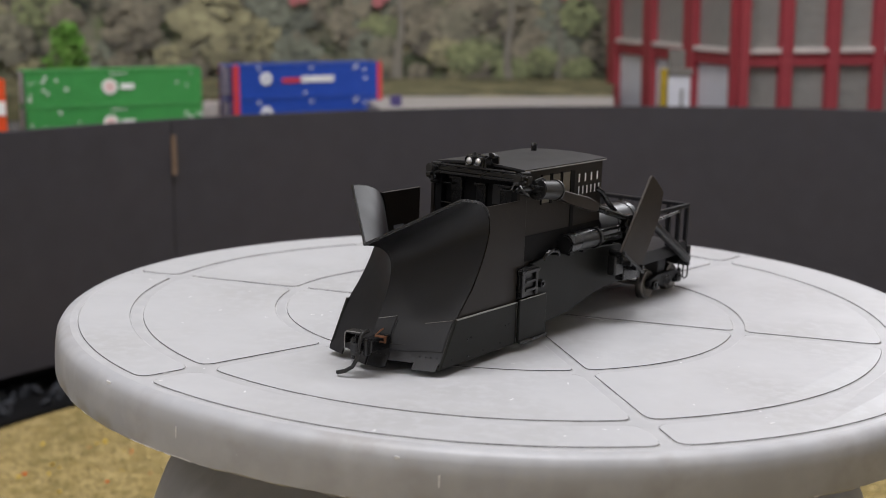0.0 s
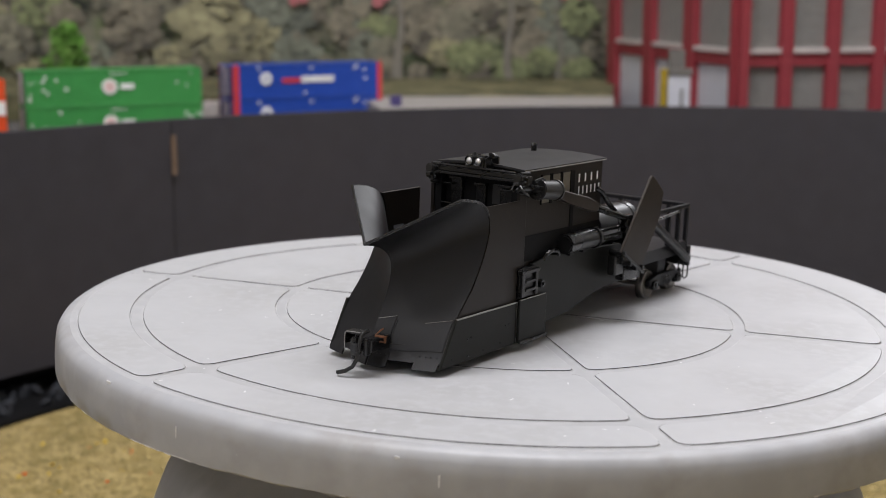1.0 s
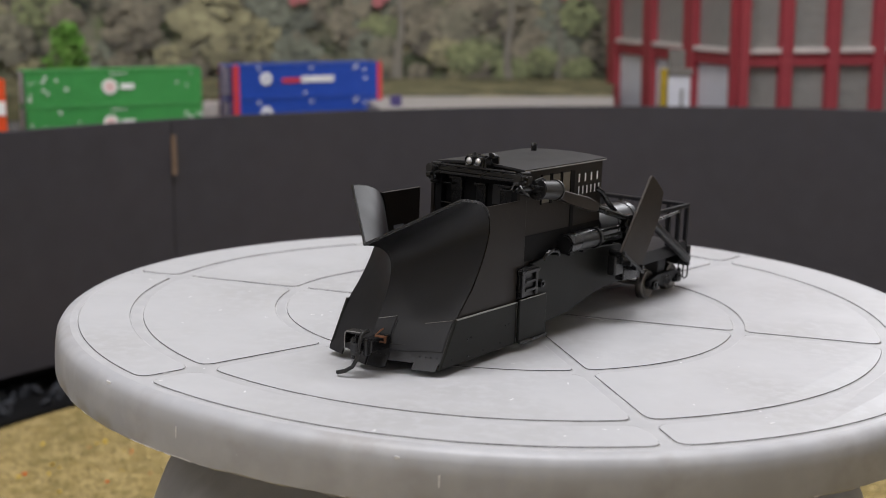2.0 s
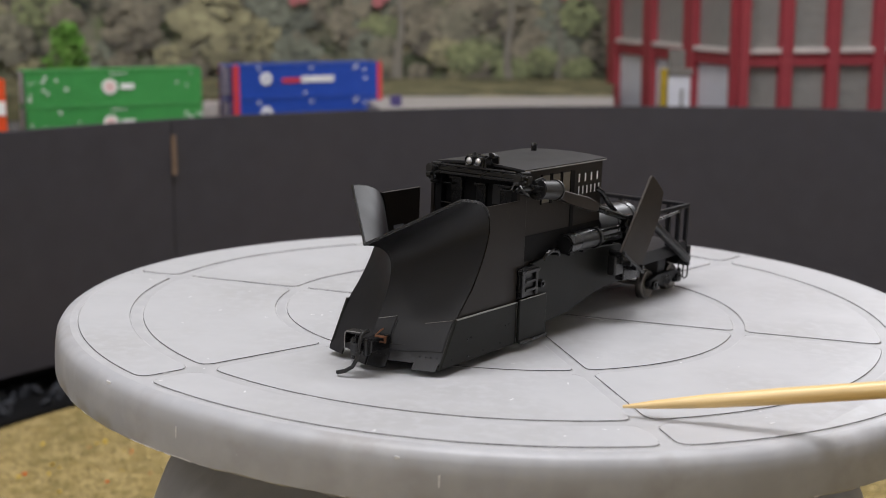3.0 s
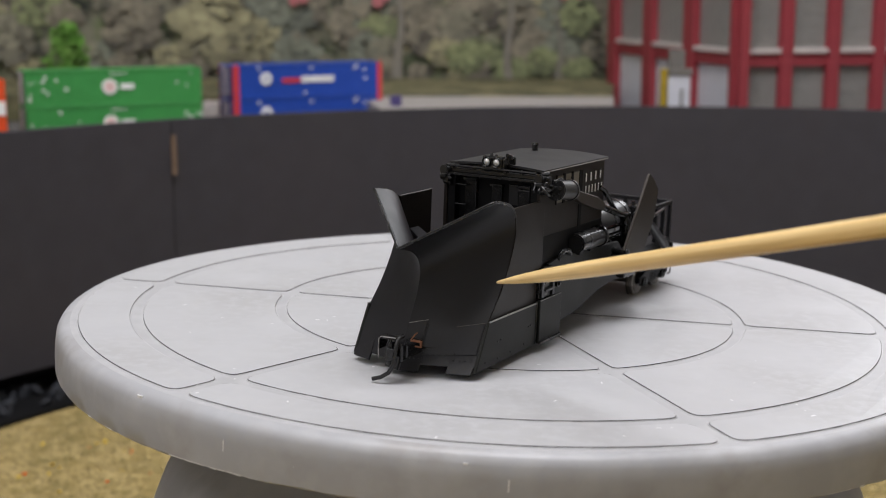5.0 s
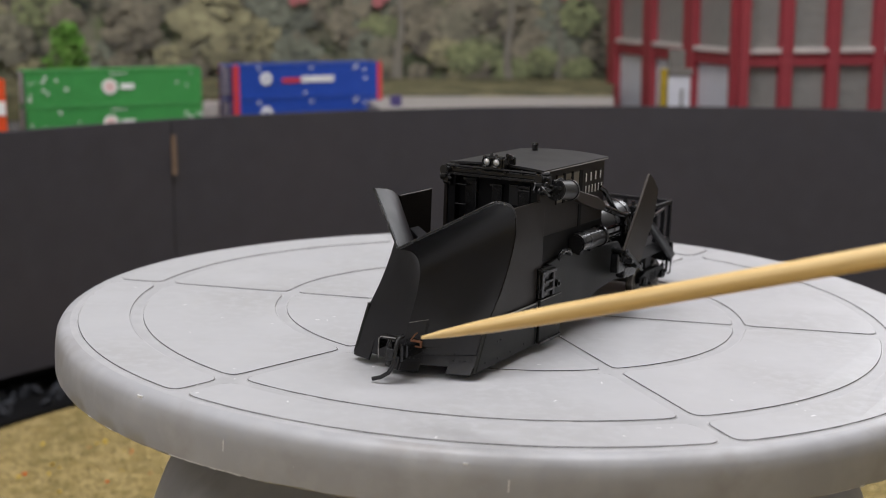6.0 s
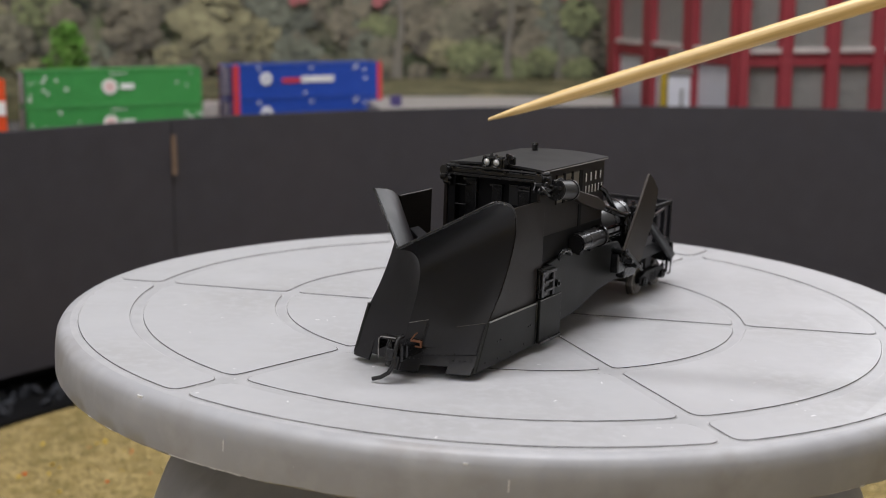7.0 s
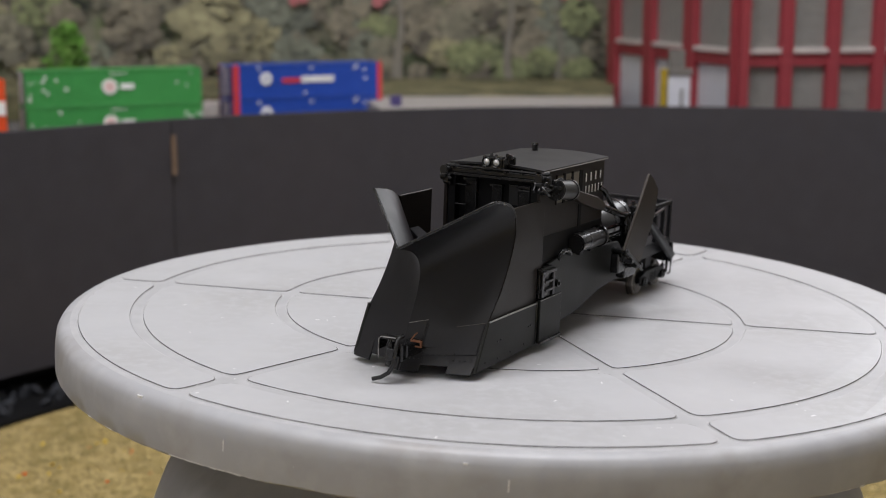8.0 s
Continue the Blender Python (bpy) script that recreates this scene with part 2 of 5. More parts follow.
def tube(bm, pts, r, n=8):
    """A bent rod through points."""
    pts = [Vector(p) for p in pts]
    rings = []
    for i, p in enumerate(pts):
        d = (pts[min(i + 1, len(pts) - 1)] - pts[max(i - 1, 0)]).normalized()
        q = d.to_track_quat("Z", "Y")
        rings.append([bm.verts.new(p + q @ Vector((r * math.cos(2 * math.pi * k / n), r * math.sin(2 * math.pi * k / n), 0))) for k in range(n)])
    for a, b in zip(rings, rings[1:]):
        for k in range(n):
            bm.faces.new((a[k], a[(k + 1) % n], b[(k + 1) % n], b[k]))
    bm.faces.new(rings[0][::-1])
    bm.faces.new(rings[-1])
    return bm


def curve_at(knots, v):
    """Smooth value through (v, value, value...) knots."""
    for a, b in zip(knots, knots[1:]):
        if v <= b[0] or b is knots[-1]:
            s = min(1, max(0, (v - a[0]) / (b[0] - a[0])))
            i = knots.index(a)
            p, q = knots[max(i - 1, 0)], knots[min(i + 2, len(knots) - 1)]
            out = []
            for c in range(1, len(a)):
                m0 = (b[c] - p[c]) / max(b[0] - p[0], 1e-6) * (b[0] - a[0])
                m1 = (q[c] - a[c]) / max(q[0] - a[0], 1e-6) * (b[0] - a[0])
                out.append((2 * s**3 - 3 * s**2 + 1) * a[c] + (s**3 - 2 * s**2 + s) * m0 + (3 * s**2 - 2 * s**3) * b[c] + (s**3 - s**2) * m1)
            return out


B = bmesh.new


# ---- the large structure ----
GROUND_Z = -0.187
WALL_C, WALL_R = (0.125, 0.158), 0.570


def room():
    bm = B()
    box(bm, -2.2, 2.2, -2.2, 2.2, GROUND_Z - 0.03, GROUND_Z)
    tagged(part("ground", bm, GRASS), "golden static-grass scenery mat over the layout", "ground", kind="structure")
    # unseen walls and ceiling added round the layout to bounce the lamps' light
    for name, b in (("wall_north", (-2.3, 2.3, 2.2, 2.3)), ("wall_south", (-2.3, 2.3, -2.3, -2.2)), ("wall_east", (2.2, 2.3, -2.2, 2.2)), ("wall_west", (-2.3, -2.2, -2.2, 2.2))):
        bm = B()
        if name == "wall_north":
            for q in ((-2.3, 0.92, GROUND_Z, 1.5), (1.62, 2.3, GROUND_Z, 1.5), (0.92, 1.62, GROUND_Z, 0.88), (0.92, 1.62, 1.42, 1.5)):
                box(bm, q[0], q[1], b[2], b[3], q[2], q[3])
        else:
            box(bm, *b, GROUND_Z, 1.5)
        tagged(part(name, bm, PLASTER), "unseen off-white room wall, added to bounce light", "wall", kind="structure")
    bm = B()
    box(bm, -2.3, 2.3, -2.3, 2.3, 1.5, 1.58)
    tagged(part("ceiling", bm, CEILING_WHITE), "unseen off-white ceiling, added to bounce light", "ceiling", kind="structure")


def arc_wall(name, mat, a0, a1, z0, z1, thick, label, n=40, r=WALL_R):
    bm = B()
    rings = []
    for i in range(n + 1):
        a = radians(a0 + (a1 - a0) * i / n)
        c, s = math.cos(a), math.sin(a)
        rings.append([bm.verts.new((WALL_C[0] + q * c, WALL_C[1] + q * s, z)) for q, z in ((r, z0), (r, z1), (r + thick, z1), (r + thick, z0))])
    for a, b in zip(rings, rings[1:]):
        for k in range(4):
            bm.faces.new((a[k], a[(k + 1) % 4], b[(k + 1) % 4], b[k]))
    bm.faces.new(rings[0])
    bm.faces.new(rings[-1][::-1])
    return part(name, bm, mat, label=label, smooth=True)


def fascia():
    """Black boards bent round behind the turntable, with a worn joint between two of them."""
    seam = 129.1
    tagged(arc_wall("wall_1", WALL_BLACK, 10, seam - 0.06, -0.165, 0.011, 0.008, "curved black painted board behind the turntable", r=WALL_R), category="wall", kind="structure")
    tagged(arc_wall("wall_2", WALL_BLACK, seam + 0.06, 200, -0.165, 0.011, 0.008, "curved black painted board with a worn joint", r=WALL_R - 0.001), category="wall", kind="structure")
    tagged(arc_wall("trim", WORN, seam - 0.25, seam + 0.12, -0.032, -0.001, 0.002, "rubbed brown edge of the board joint", n=2, r=WALL_R - 0.0035), category="trim", kind="structure")
    tagged(arc_wall("trim", BLACK_DEEP, 52.6, 53.1, -0.062, -0.050, 0.002, "small dark rub mark on the black board", n=2, r=WALL_R - 0.0015), category="mark", kind="structure")
    tagged(arc_wall("baseboard", BLACK_DEEP, 10, 200, GROUND_Z, -0.160, 0.01, "dark recessed foot under the black boards", r=WALL_R + 0.03), category="baseboard", kind="structure")
    # black strip puts the shade at the boards' foot into colour
    tagged(arc_wall("plinth", BLACK_DEEP, 10, 200, GROUND_Z, GROUND_Z + 0.003, 0.066, "dark strip painting the shade at the foot of the boards", r=WALL_R - 0.038), category="plinth", kind="structure")
    rng = random.Random(5)
    bm = B()
    for i in range(60):
        a = radians(rng.uniform(140, 156) if i < 40 else rng.uniform(20, 170))
        r = rng.uniform(WALL_R - 0.030, WALL_R + 0.012)
        s = rng.uniform(0.003, 0.009)
        m = Matrix.Translation((WALL_C[0] + r * math.cos(a), WALL_C[1] + r * math.sin(a), GROUND_Z + 0.003 + s * 0.3)) @ Euler([rng.uniform(0, 6) for _ in range(3)]).to_matrix().to_4x4() @ Matrix.Diagonal((s, s * 0.8, s * 0.5, 1))
        bmesh.ops.create_icosphere(bm, subdivisions=1, radius=1, matrix=m)
    tagged(part("rubble", bm, SLATE), "dark blue-grey stone rubble under the boards", "rubble", kind="stuff")


def deck():
    """The raised layout deck behind the boards, its road, verge and the printed backdrop."""
    bm = B()
    n = 40
    pts = []
    for i in range(n + 1):
        a = radians(12 + (196 - 12) * i / n)
        pts.append((WALL_C[0] + (WALL_R + 0.012) * math.cos(a), WALL_C[1] + (WALL_R + 0.012) * math.sin(a)))
    pts += [(-1.3, 0.0), (-1.3, 1.40), (1.5, 1.40), (1.5, 0.27)]
    prism(bm, pts, 2, -0.07, -0.027)
    tagged(part("deck", bm, BALLAST), "grey ballasted deck of the raised layout", "deck", kind="structure")
    bm = B()
    prism(bm, [(-0.075, 0.80), (-0.11, 1.005), (0.162, 1.005), (0.134, 0.80)], 2, -0.027, 0.0, 0.001)
    tagged(part("road", bm, ROAD), "pale grey model road behind the boards", "road", kind="structure")
    bm = B()
    prism(bm, [(-0.9, 1.005), (-0.9, 1.284), (0.197, 1.284), (0.160, 1.005)], 2, -0.027, 0.002, 0.001)
    tagged(part("verge", bm, VERGE), "dry green verge along the model road", "verge", kind="structure")
    bm = B()
    box(bm, -1.3, 1.5, 1.300, 1.306, -0.05, 0.42)
    board = tagged(part("backdrop", bm, FOREST), "printed backdrop of olive woodland", "backdrop", kind="structure")
    rng = random.Random(33)
    # rows of printed tree crowns: the far rows pale and even, the near ones with light tops over dark hollows
    spots = []
    for row, (z, size, n) in enumerate(((0.128, 0.040, 30), (0.098, 0.036, 32), (0.068, 0.032, 36), (0.040, 0.027, 40), (0.016, 0.020, 46))):
        for i in range(n):
            spots.append((-1.0 + 2.1 * (i + rng.uniform(0.1, 0.9)) / n, z + rng.uniform(-0.012, 0.012), size * rng.uniform(0.7, 1.25), rng.choice((0, 0, 1, 1, 2, 3, 4)), row))
    # crowns that stand out
    spots += [(-0.315, 0.066, 0.052, 3, 5), (-0.42, 0.068, 0.036, 1, 5), (-0.21, 0.030, 0.030, 2, 5), (0.005, 0.028, 0.024, 4, 5), (0.150, 0.012, 0.020, 4, 5), (0.150, 0.078, 0.026, 4, 5), (-0.58, 0.05, 0.036, 0, 5)]
    for k, (cx, cz, size, tone, row) in enumerate(spots):
        y = 1.2994 - 0.00006 * k
        dark, light = B(), B()
        for i in range(100):
            a, q = rng.uniform(0, 6.283), math.sqrt(rng.random())
            x, z = cx + size * q * math.cos(a), cz + 0.85 * size * q * math.sin(a)
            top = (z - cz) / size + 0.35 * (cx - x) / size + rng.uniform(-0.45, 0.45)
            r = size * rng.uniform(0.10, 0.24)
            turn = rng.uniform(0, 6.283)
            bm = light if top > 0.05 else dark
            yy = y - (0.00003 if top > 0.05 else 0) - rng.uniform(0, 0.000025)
            bm.faces.new([bm.verts.new((x + r * rng.uniform(0.7, 1.2) * math.cos(turn + w * 1.0472), yy, z + 0.8 * r * rng.uniform(0.7, 1.2) * math.sin(turn + w * 1.0472))) for w in range(6)])
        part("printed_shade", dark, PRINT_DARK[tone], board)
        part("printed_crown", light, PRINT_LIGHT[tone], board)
    front = 1.2994 - 0.00006 * len(spots) - 0.0002
    for x, w in ((0.062, 0.0048), (-0.078, 0.0060), (0.125, 0.0025)):
        bm = B()
        grid = [[(x + sgn * w * (1.2 - k / 9) + 0.003 * math.sin(k * 0.9 + x * 40), front, -0.01 + k * 0.016) for sgn in (-1, 1)] for k in range(8)]
        shell(bm, grid, 0.0004)
        part("printed_trunk", bm, TRUNK_PRINT, board)
    for x, z in ((-0.212, 0.100), (-0.200, 0.104), (-0.105, 0.099), (-0.095, 0.105), (0.13, 0.106), (0.15, 0.108), (-0.36, 0.11)):
        bm = B()
        rod(bm, (x, front, z), (x, front - 0.0008, z), rng.uniform(0.005, 0.009), n=9)
        part("printed_blossom", bm, BLOSSOM, board)


room()
fascia()
deck()


# ---- the turntable ----
TILT = pose(0, 0, 0, -0.0072, 2.1054, -0.3944)


def sector(bm, r0, r1, a0, a1, gap, corner, top, ring=False):
    """A raised panel with rounded corners between two radii and two spokes, its spoke sides parallel to the spokes."""
    def edge_angle(a, r, sign):
        return a + sign * math.asin(gap / r)
    pts = []
    n = 22

    def arc_points(r, inner):
        lo, hi = edge_angle(a0, r, 1), edge_angle(a1, r, -1)
        return [(r, lo + (hi - lo) * i / n) for i in range(n + 1)]
    outer = arc_points(r1, False)
    inner = arc_points(r0, True)[::-1] if r0 > 0.02 else [(r0, (a0 + a1) / 2)]
    poly = [Vector((r * math.cos(a), r * math.sin(a))) for r, a in outer + inner]
    # round the corners
    idx = [0, n] + ([n + 1, 2 * n + 1] if r0 > 0.02 else [n + 1])
    out = []
    m = len(poly)
    for i, p in enumerate(poly):
        if i in idx:
            a, b = poly[(i - 1) % m], poly[(i + 1) % m]
            da, db = (a - p).normalized(), (b - p).normalized()
            k = min(corner, (a - p).length * 0.95, (b - p).length * 0.95) if r0 > 0.02 else corner * 0.6
            k = min(k, (a - p).length * 0.95, (b - p).length * 0.95)
            s, e = p + da * k, p + db * k
            for t in (0, 0.25, 0.5, 0.75, 1):
                out.append(s * (1 - t) ** 2 + p * 2 * t * (1 - t) + e * t * t)
        else:
            out.append(p)
    if ring:
        return out
    prism(bm, [(q.x, q.y) for q in out], 2, -0.0002, top, 0.00010)
    return bm


def bead(r0, r1, a0, a1, gap, corner, profile=((0.00016, -0.0005), (0.00022, -0.00020), (0.00042, -0.00020), (0.00052, -0.0005))):
    """A low strip that runs round a panel, a hair's width off it; as a ridge it carries the painted highlight."""
    loops = [[Vector((q.x, q.y, z)) for q in sector(None, r0 - d, r1 + d, a0, a1, gap - d, corner + d, 0.0, ring=True)]
             for d, z in profile]
    bm = B()
    rows = [[bm.verts.new(v) for v in loop] for loop in loops]
    m = len(rows[0])
    for a, b in zip(rows, rows[1:]):
        for i in range(m):
            bm.faces.new((a[i], a[(i + 1) % m], b[(i + 1) % m], b[i]))
    return bm


def warp(bm):
    """The old plastic top has sprung up a little on one side."""
    for v in bm.verts:
        r, ang = math.hypot(v.co.x, v.co.y), math.atan2(v.co.y, v.co.x)
        v.co.z += 0.0042 * (r / 0.149) ** 2 * max(0.0, math.cos(ang - radians(44))) ** 2


def turntable():
    base = tagged(new("turntable"), "round grey plastic turntable top with raised panels", "turntable")
    bm = B()
    lathe(bm, [(0, -0.0004), (0.03, -0.0004), (0.06, -0.0004), (0.09, -0.0004), (0.12, -0.0004), (0.1446, -0.0004), (0.1446, -0.004), (0.12, -0.004), (0.09, -0.004), (0.06, -0.004), (0.03, -0.004), (0, -0.004)], 192)
    warp(bm)
    part("disc", bm, GREY_CHANNEL, base, "grey plastic disc under the raised panels", smooth=True)
    bm = B()
    lathe(bm, [(0.1446, -0.0004), (0.1464, -0.0007), (0.1478, -0.0017), (0.1487, -0.0034), (0.1491, -0.0065), (0.1493, -0.0105), (0.1492, -0.0142),
               (0.1487, -0.0147), (0.1474, -0.0145), (0.1474, -0.010), (0.1460, -0.0055), (0.1446, -0.0050), (0.1446, -0.0004)], 192)
    # the moulded edge is slightly ragged underneath
    rough_edge = random.Random(3)
    for v in bm.verts:
        if v.co.z < -0.0140:
            v.co.z += rough_edge.uniform(-0.00022, 0.00022)
    warp(bm)
    bmesh.ops.remove_doubles(bm, verts=bm.verts, dist=1e-6)
    part("rim", bm, GREY_DIRTY, base, "rounded rim, scuffed and chipped", smooth=True)
    spoke0 = radians(-76.2)
    for i in range(6):
        a0, a1 = spoke0 + i * math.pi / 3, spoke0 + (i + 1) * math.pi / 3
        for r0, r1, c in ((0.004, 0.0752, 0.004), (0.0792, 0.1218, 0.004), (0.1262, 0.1420, 0.004)):
            bm = B()
            sector(bm, r0, r1, a0, a1, 0.0021, c, 0.0)
            warp(bm)
            part("panel", bm, GREY, base)
            bm = bead(r0, r1, a0, a1, 0.0021, c)
            warp(bm)
            part("bead", bm, PALE_BEAD, base, "low pale ridge painting the highlight beside a panel", smooth=True)
            # dark skin on the step, painted as its shade
            bm = bead(r0, r1, a0, a1, 0.0021, c, ((0.00003, -0.00002), (0.00010, -0.00042)))
            warp(bm)
            part("step_shade", bm, STEP_SHADE, base, "thin dark strip painting the shade of a panel's step")
    rng = random.Random(4)
    for i in range(110):
        bm = B()
        r, a = rng.uniform(0.03, 0.141), rng.uniform(0, 6.28)
        w, l = rng.uniform(0.0001, 0.0003), rng.uniform(0.0002, 0.0009)
        box(bm, -l, l, -w, w, -0.00003, 0.00004, m=pose(r * math.cos(a), r * math.sin(a), 0.00001, 0, 0, rng.uniform(0, 180)))
        part("scuff_mark", bm, SCUFF, base)
    # ragged pale flashing along the lower lip
    for i in range(26):
        ang = rng.uniform(-136, -122) if i < 18 else rng.uniform(-150, -60)
        a = radians(ang)
        bm = B()
        l, h = rng.uniform(0.0006, 0.0022), rng.uniform(0.00010, 0.00026)
        box(bm, -0.0004, 0.00016, -l, l, -h, h, 0.00004, m=pose(0.1490 * math.cos(a), 0.1490 * math.sin(a), -0.0143, rng.uniform(-5, 5), 0, ang))
        part("flash", bm, SCUFF, base)
    # chips and scratches on the rim
    for ang, z, w, h in ((-139.6, -0.0024, 0.0010, 0.0006), (-98.5, -0.0085, 0.00022, 0.0022), (-98.0, -0.0112, 0.00022, 0.0016), (-102.5, -0.0032, 0.0006, 0.0003), (-104, -0.0048, 0.0005, 0.0003), (-127, -0.0085, 0.00015, 0.0022), (-119, -0.0105, 0.00012, 0.0015)):
        bm = B()
        a = radians(ang)
        r = 0.1481 if z > -0.003 else (0.1486 if z > -0.005 else 0.1491)
        box(bm, -0.0004, 0.00012, -w, w, -h, h, 0.00005, m=pose(r * math.cos(a), r * math.sin(a), z, 0, 0, ang))
        part("chip", bm, SCUFF, base)
    return base


def pedestal():
    ob = tagged(new("pedestal"), "flared grey plastic stool base on the grass mat", "stool")
    ob.matrix_basis = pose(0.0, 0, GROUND_Z)
    bm = B()
    lathe(bm, [(0, 0), (0.150, 0), (0.150, 0.012), (0.138, 0.040), (0.128, 0.075), (0.1240, 0.105), (0.1218, 0.124), (0.1178, 0.1338), (0.1135, 0.1400), (0.1065, 0.1450), (0.096, 0.151), (0.080, 0.160), (0.074, 0.175), (0, 0.175)], 96)
    part("flared_base", bm, GREY_CHANNEL, ob, smooth=True)
    return ob


table = turntable()
pedestal()


# ---- the model snowplow spreader, built in millimetres: x forward, y to its left, z up ----
MM = 0.001
NOSE = [(0.0, 99.7, 3.3), (0.25, 97.8, 10.6), (0.45, 94.2, 17.0), (0.62, 91.5, 22.6), (0.75, 90.5, 27.9), (0.85, 91.8, 31.4), (0.92, 94.9, 33.8), (0.97, 98.5, 35.1), (1.0, 103.0, 35.9)]
NOSE_Y, HALF = -1.3, 19.3
OUTER = [(0.0, 92.4, 3.3), (0.25, 86.3, 13.8), (0.45, 79.0, 21.6), (0.62, 73.5, 29.5), (0.75, 70.0, 38.0), (0.85, 70.7, 42.6), (0.92, 73.2, 45.8), (0.97, 78.2, 47.6), (1.0, 85.0, 48.5)]


def mouldboard(side):
    """One half of the plough: concave, its top rolled forward, from the nose out to the side."""
    grid = []
    nu, nv = 12, 36
    for i in range(nv + 1):
        v = i / nv
        row = []
        nx, nz = curve_at(NOSE, v)
        ox, oz = curve_at(OUTER, v)
        for j in range(nu + 1):
            u = j / nu
            row.append((nx + (ox - nx) * u, NOSE_Y + side * HALF * u, nz + (oz - nz) * u))
        grid.append(row)
    return shell(B(), grid, -0.7 if side > 0 else 0.7)


def bolts(pts, parent, axis=1, r=0.35, h=0.35):
    for p in pts:
        bm = B()
        d = Vector((0, 0, 0))
        d[axis] = h
        rod(bm, Vector(p) - d * 0.3, Vector(p) + d, r, r * 0.8, 8)
        part("bolt", bm, BLACK_GLOSS, parent, k=MM)


def wheelset(parent, x):
    axle = part("axle", rod(B(), (x, -13.4, 5.0), (x, 13.4, 5.0), 0.9), STEEL, parent, k=MM)
    for s in (-1, 1):
        bm = B()
        y = s * 13.4
        for r0, r1, a, b in ((5.5, 5.5, 0, -0.7), (5.0, 4.6, 0, 1.5), (3.6, 3.4, 1.5, 1.75), (1.6, 1.3, 1.75, 2.4)):
            rod(bm, (x, y + s * a, 5.0), (x, y + s * b, 5.0), r0, r1, 28)
        wheel = part("wheel", bm, STEEL, parent, "turned steel wheel with a dark face", k=MM)
        bm = B()
        lathe(bm, [(4.35, 0.0), (5.06, -1.4), (5.06, 0.05), (4.75, 0.25), (4.35, 0.1), (4.35, 0.0)], 36)
        bmesh.ops.transform(bm, matrix=Matrix.Translation((x, y + s * 1.5, 5.0)) @ pose(0, 0, 0, -90 * s, 0, 0), verts=bm.verts)
        part("tread", bm, BRIGHT_STEEL, wheel, "bright worn tread", k=MM, smooth=True)


def truck(parent, x):
    for dx in (-9.5, 9.5):
        wheelset(parent, x + dx)
    for s in (-1, 1):
        bm = B()
        y = s * 16.6
        prism(bm, [(x - 13, 5.0), (x - 13, 7.0), (x - 7, 8.6), (x + 7, 8.6), (x + 13, 7.0), (x + 13, 5.0), (x + 10.5, 4.2), (x + 7, 6.2), (x + 4, 4.0), (x - 4, 4.0), (x - 7, 6.2), (x - 10.5, 4.2)], 1, y - 0.9, y + 0.9, 0.25)
        part("side_frame", bm, BLACK, parent, k=MM, smooth=False)
        for dx in (-9.5, 9.5):
            bm = B()
            box(bm, x + dx - 1.6, x + dx + 1.6, y - 0.4, y + s * 1.0 + 0.9, 3.7, 6.7, 0.35)
            rod(bm, (x + dx, y, 5.2), (x + dx, y + s * 2.3, 5.2), 1.1, 0.9, 12)
            part("journal_box", bm, BLACK_GLOSS, parent, k=MM)
        for dx in (-2.2, 0, 2.2):
            bm = B()
            for k in range(5):
                rod(bm, (x + dx, y + s * 0.6, 4.2 + k * 0.7), (x + dx, y + s * 0.6, 4.6 + k * 0.7), 0.95, 0.95, 10)
            part("truck_spring", bm, BLACK_GLOSS, parent, k=MM)
        bm = B()
        box(bm, x - 14.4, x - 13.1, y - 1.2, y + 0.2, 3.0, 8.0, 0.3)
        part("brake_shoe", bm, BLACK, parent, k=MM)
    bm = B()
    box(bm, x - 3, x + 3, -15.5, 15.5, 7.2, 12.9, 0.4)
    part("bolster", bm, BLACK, parent, k=MM)


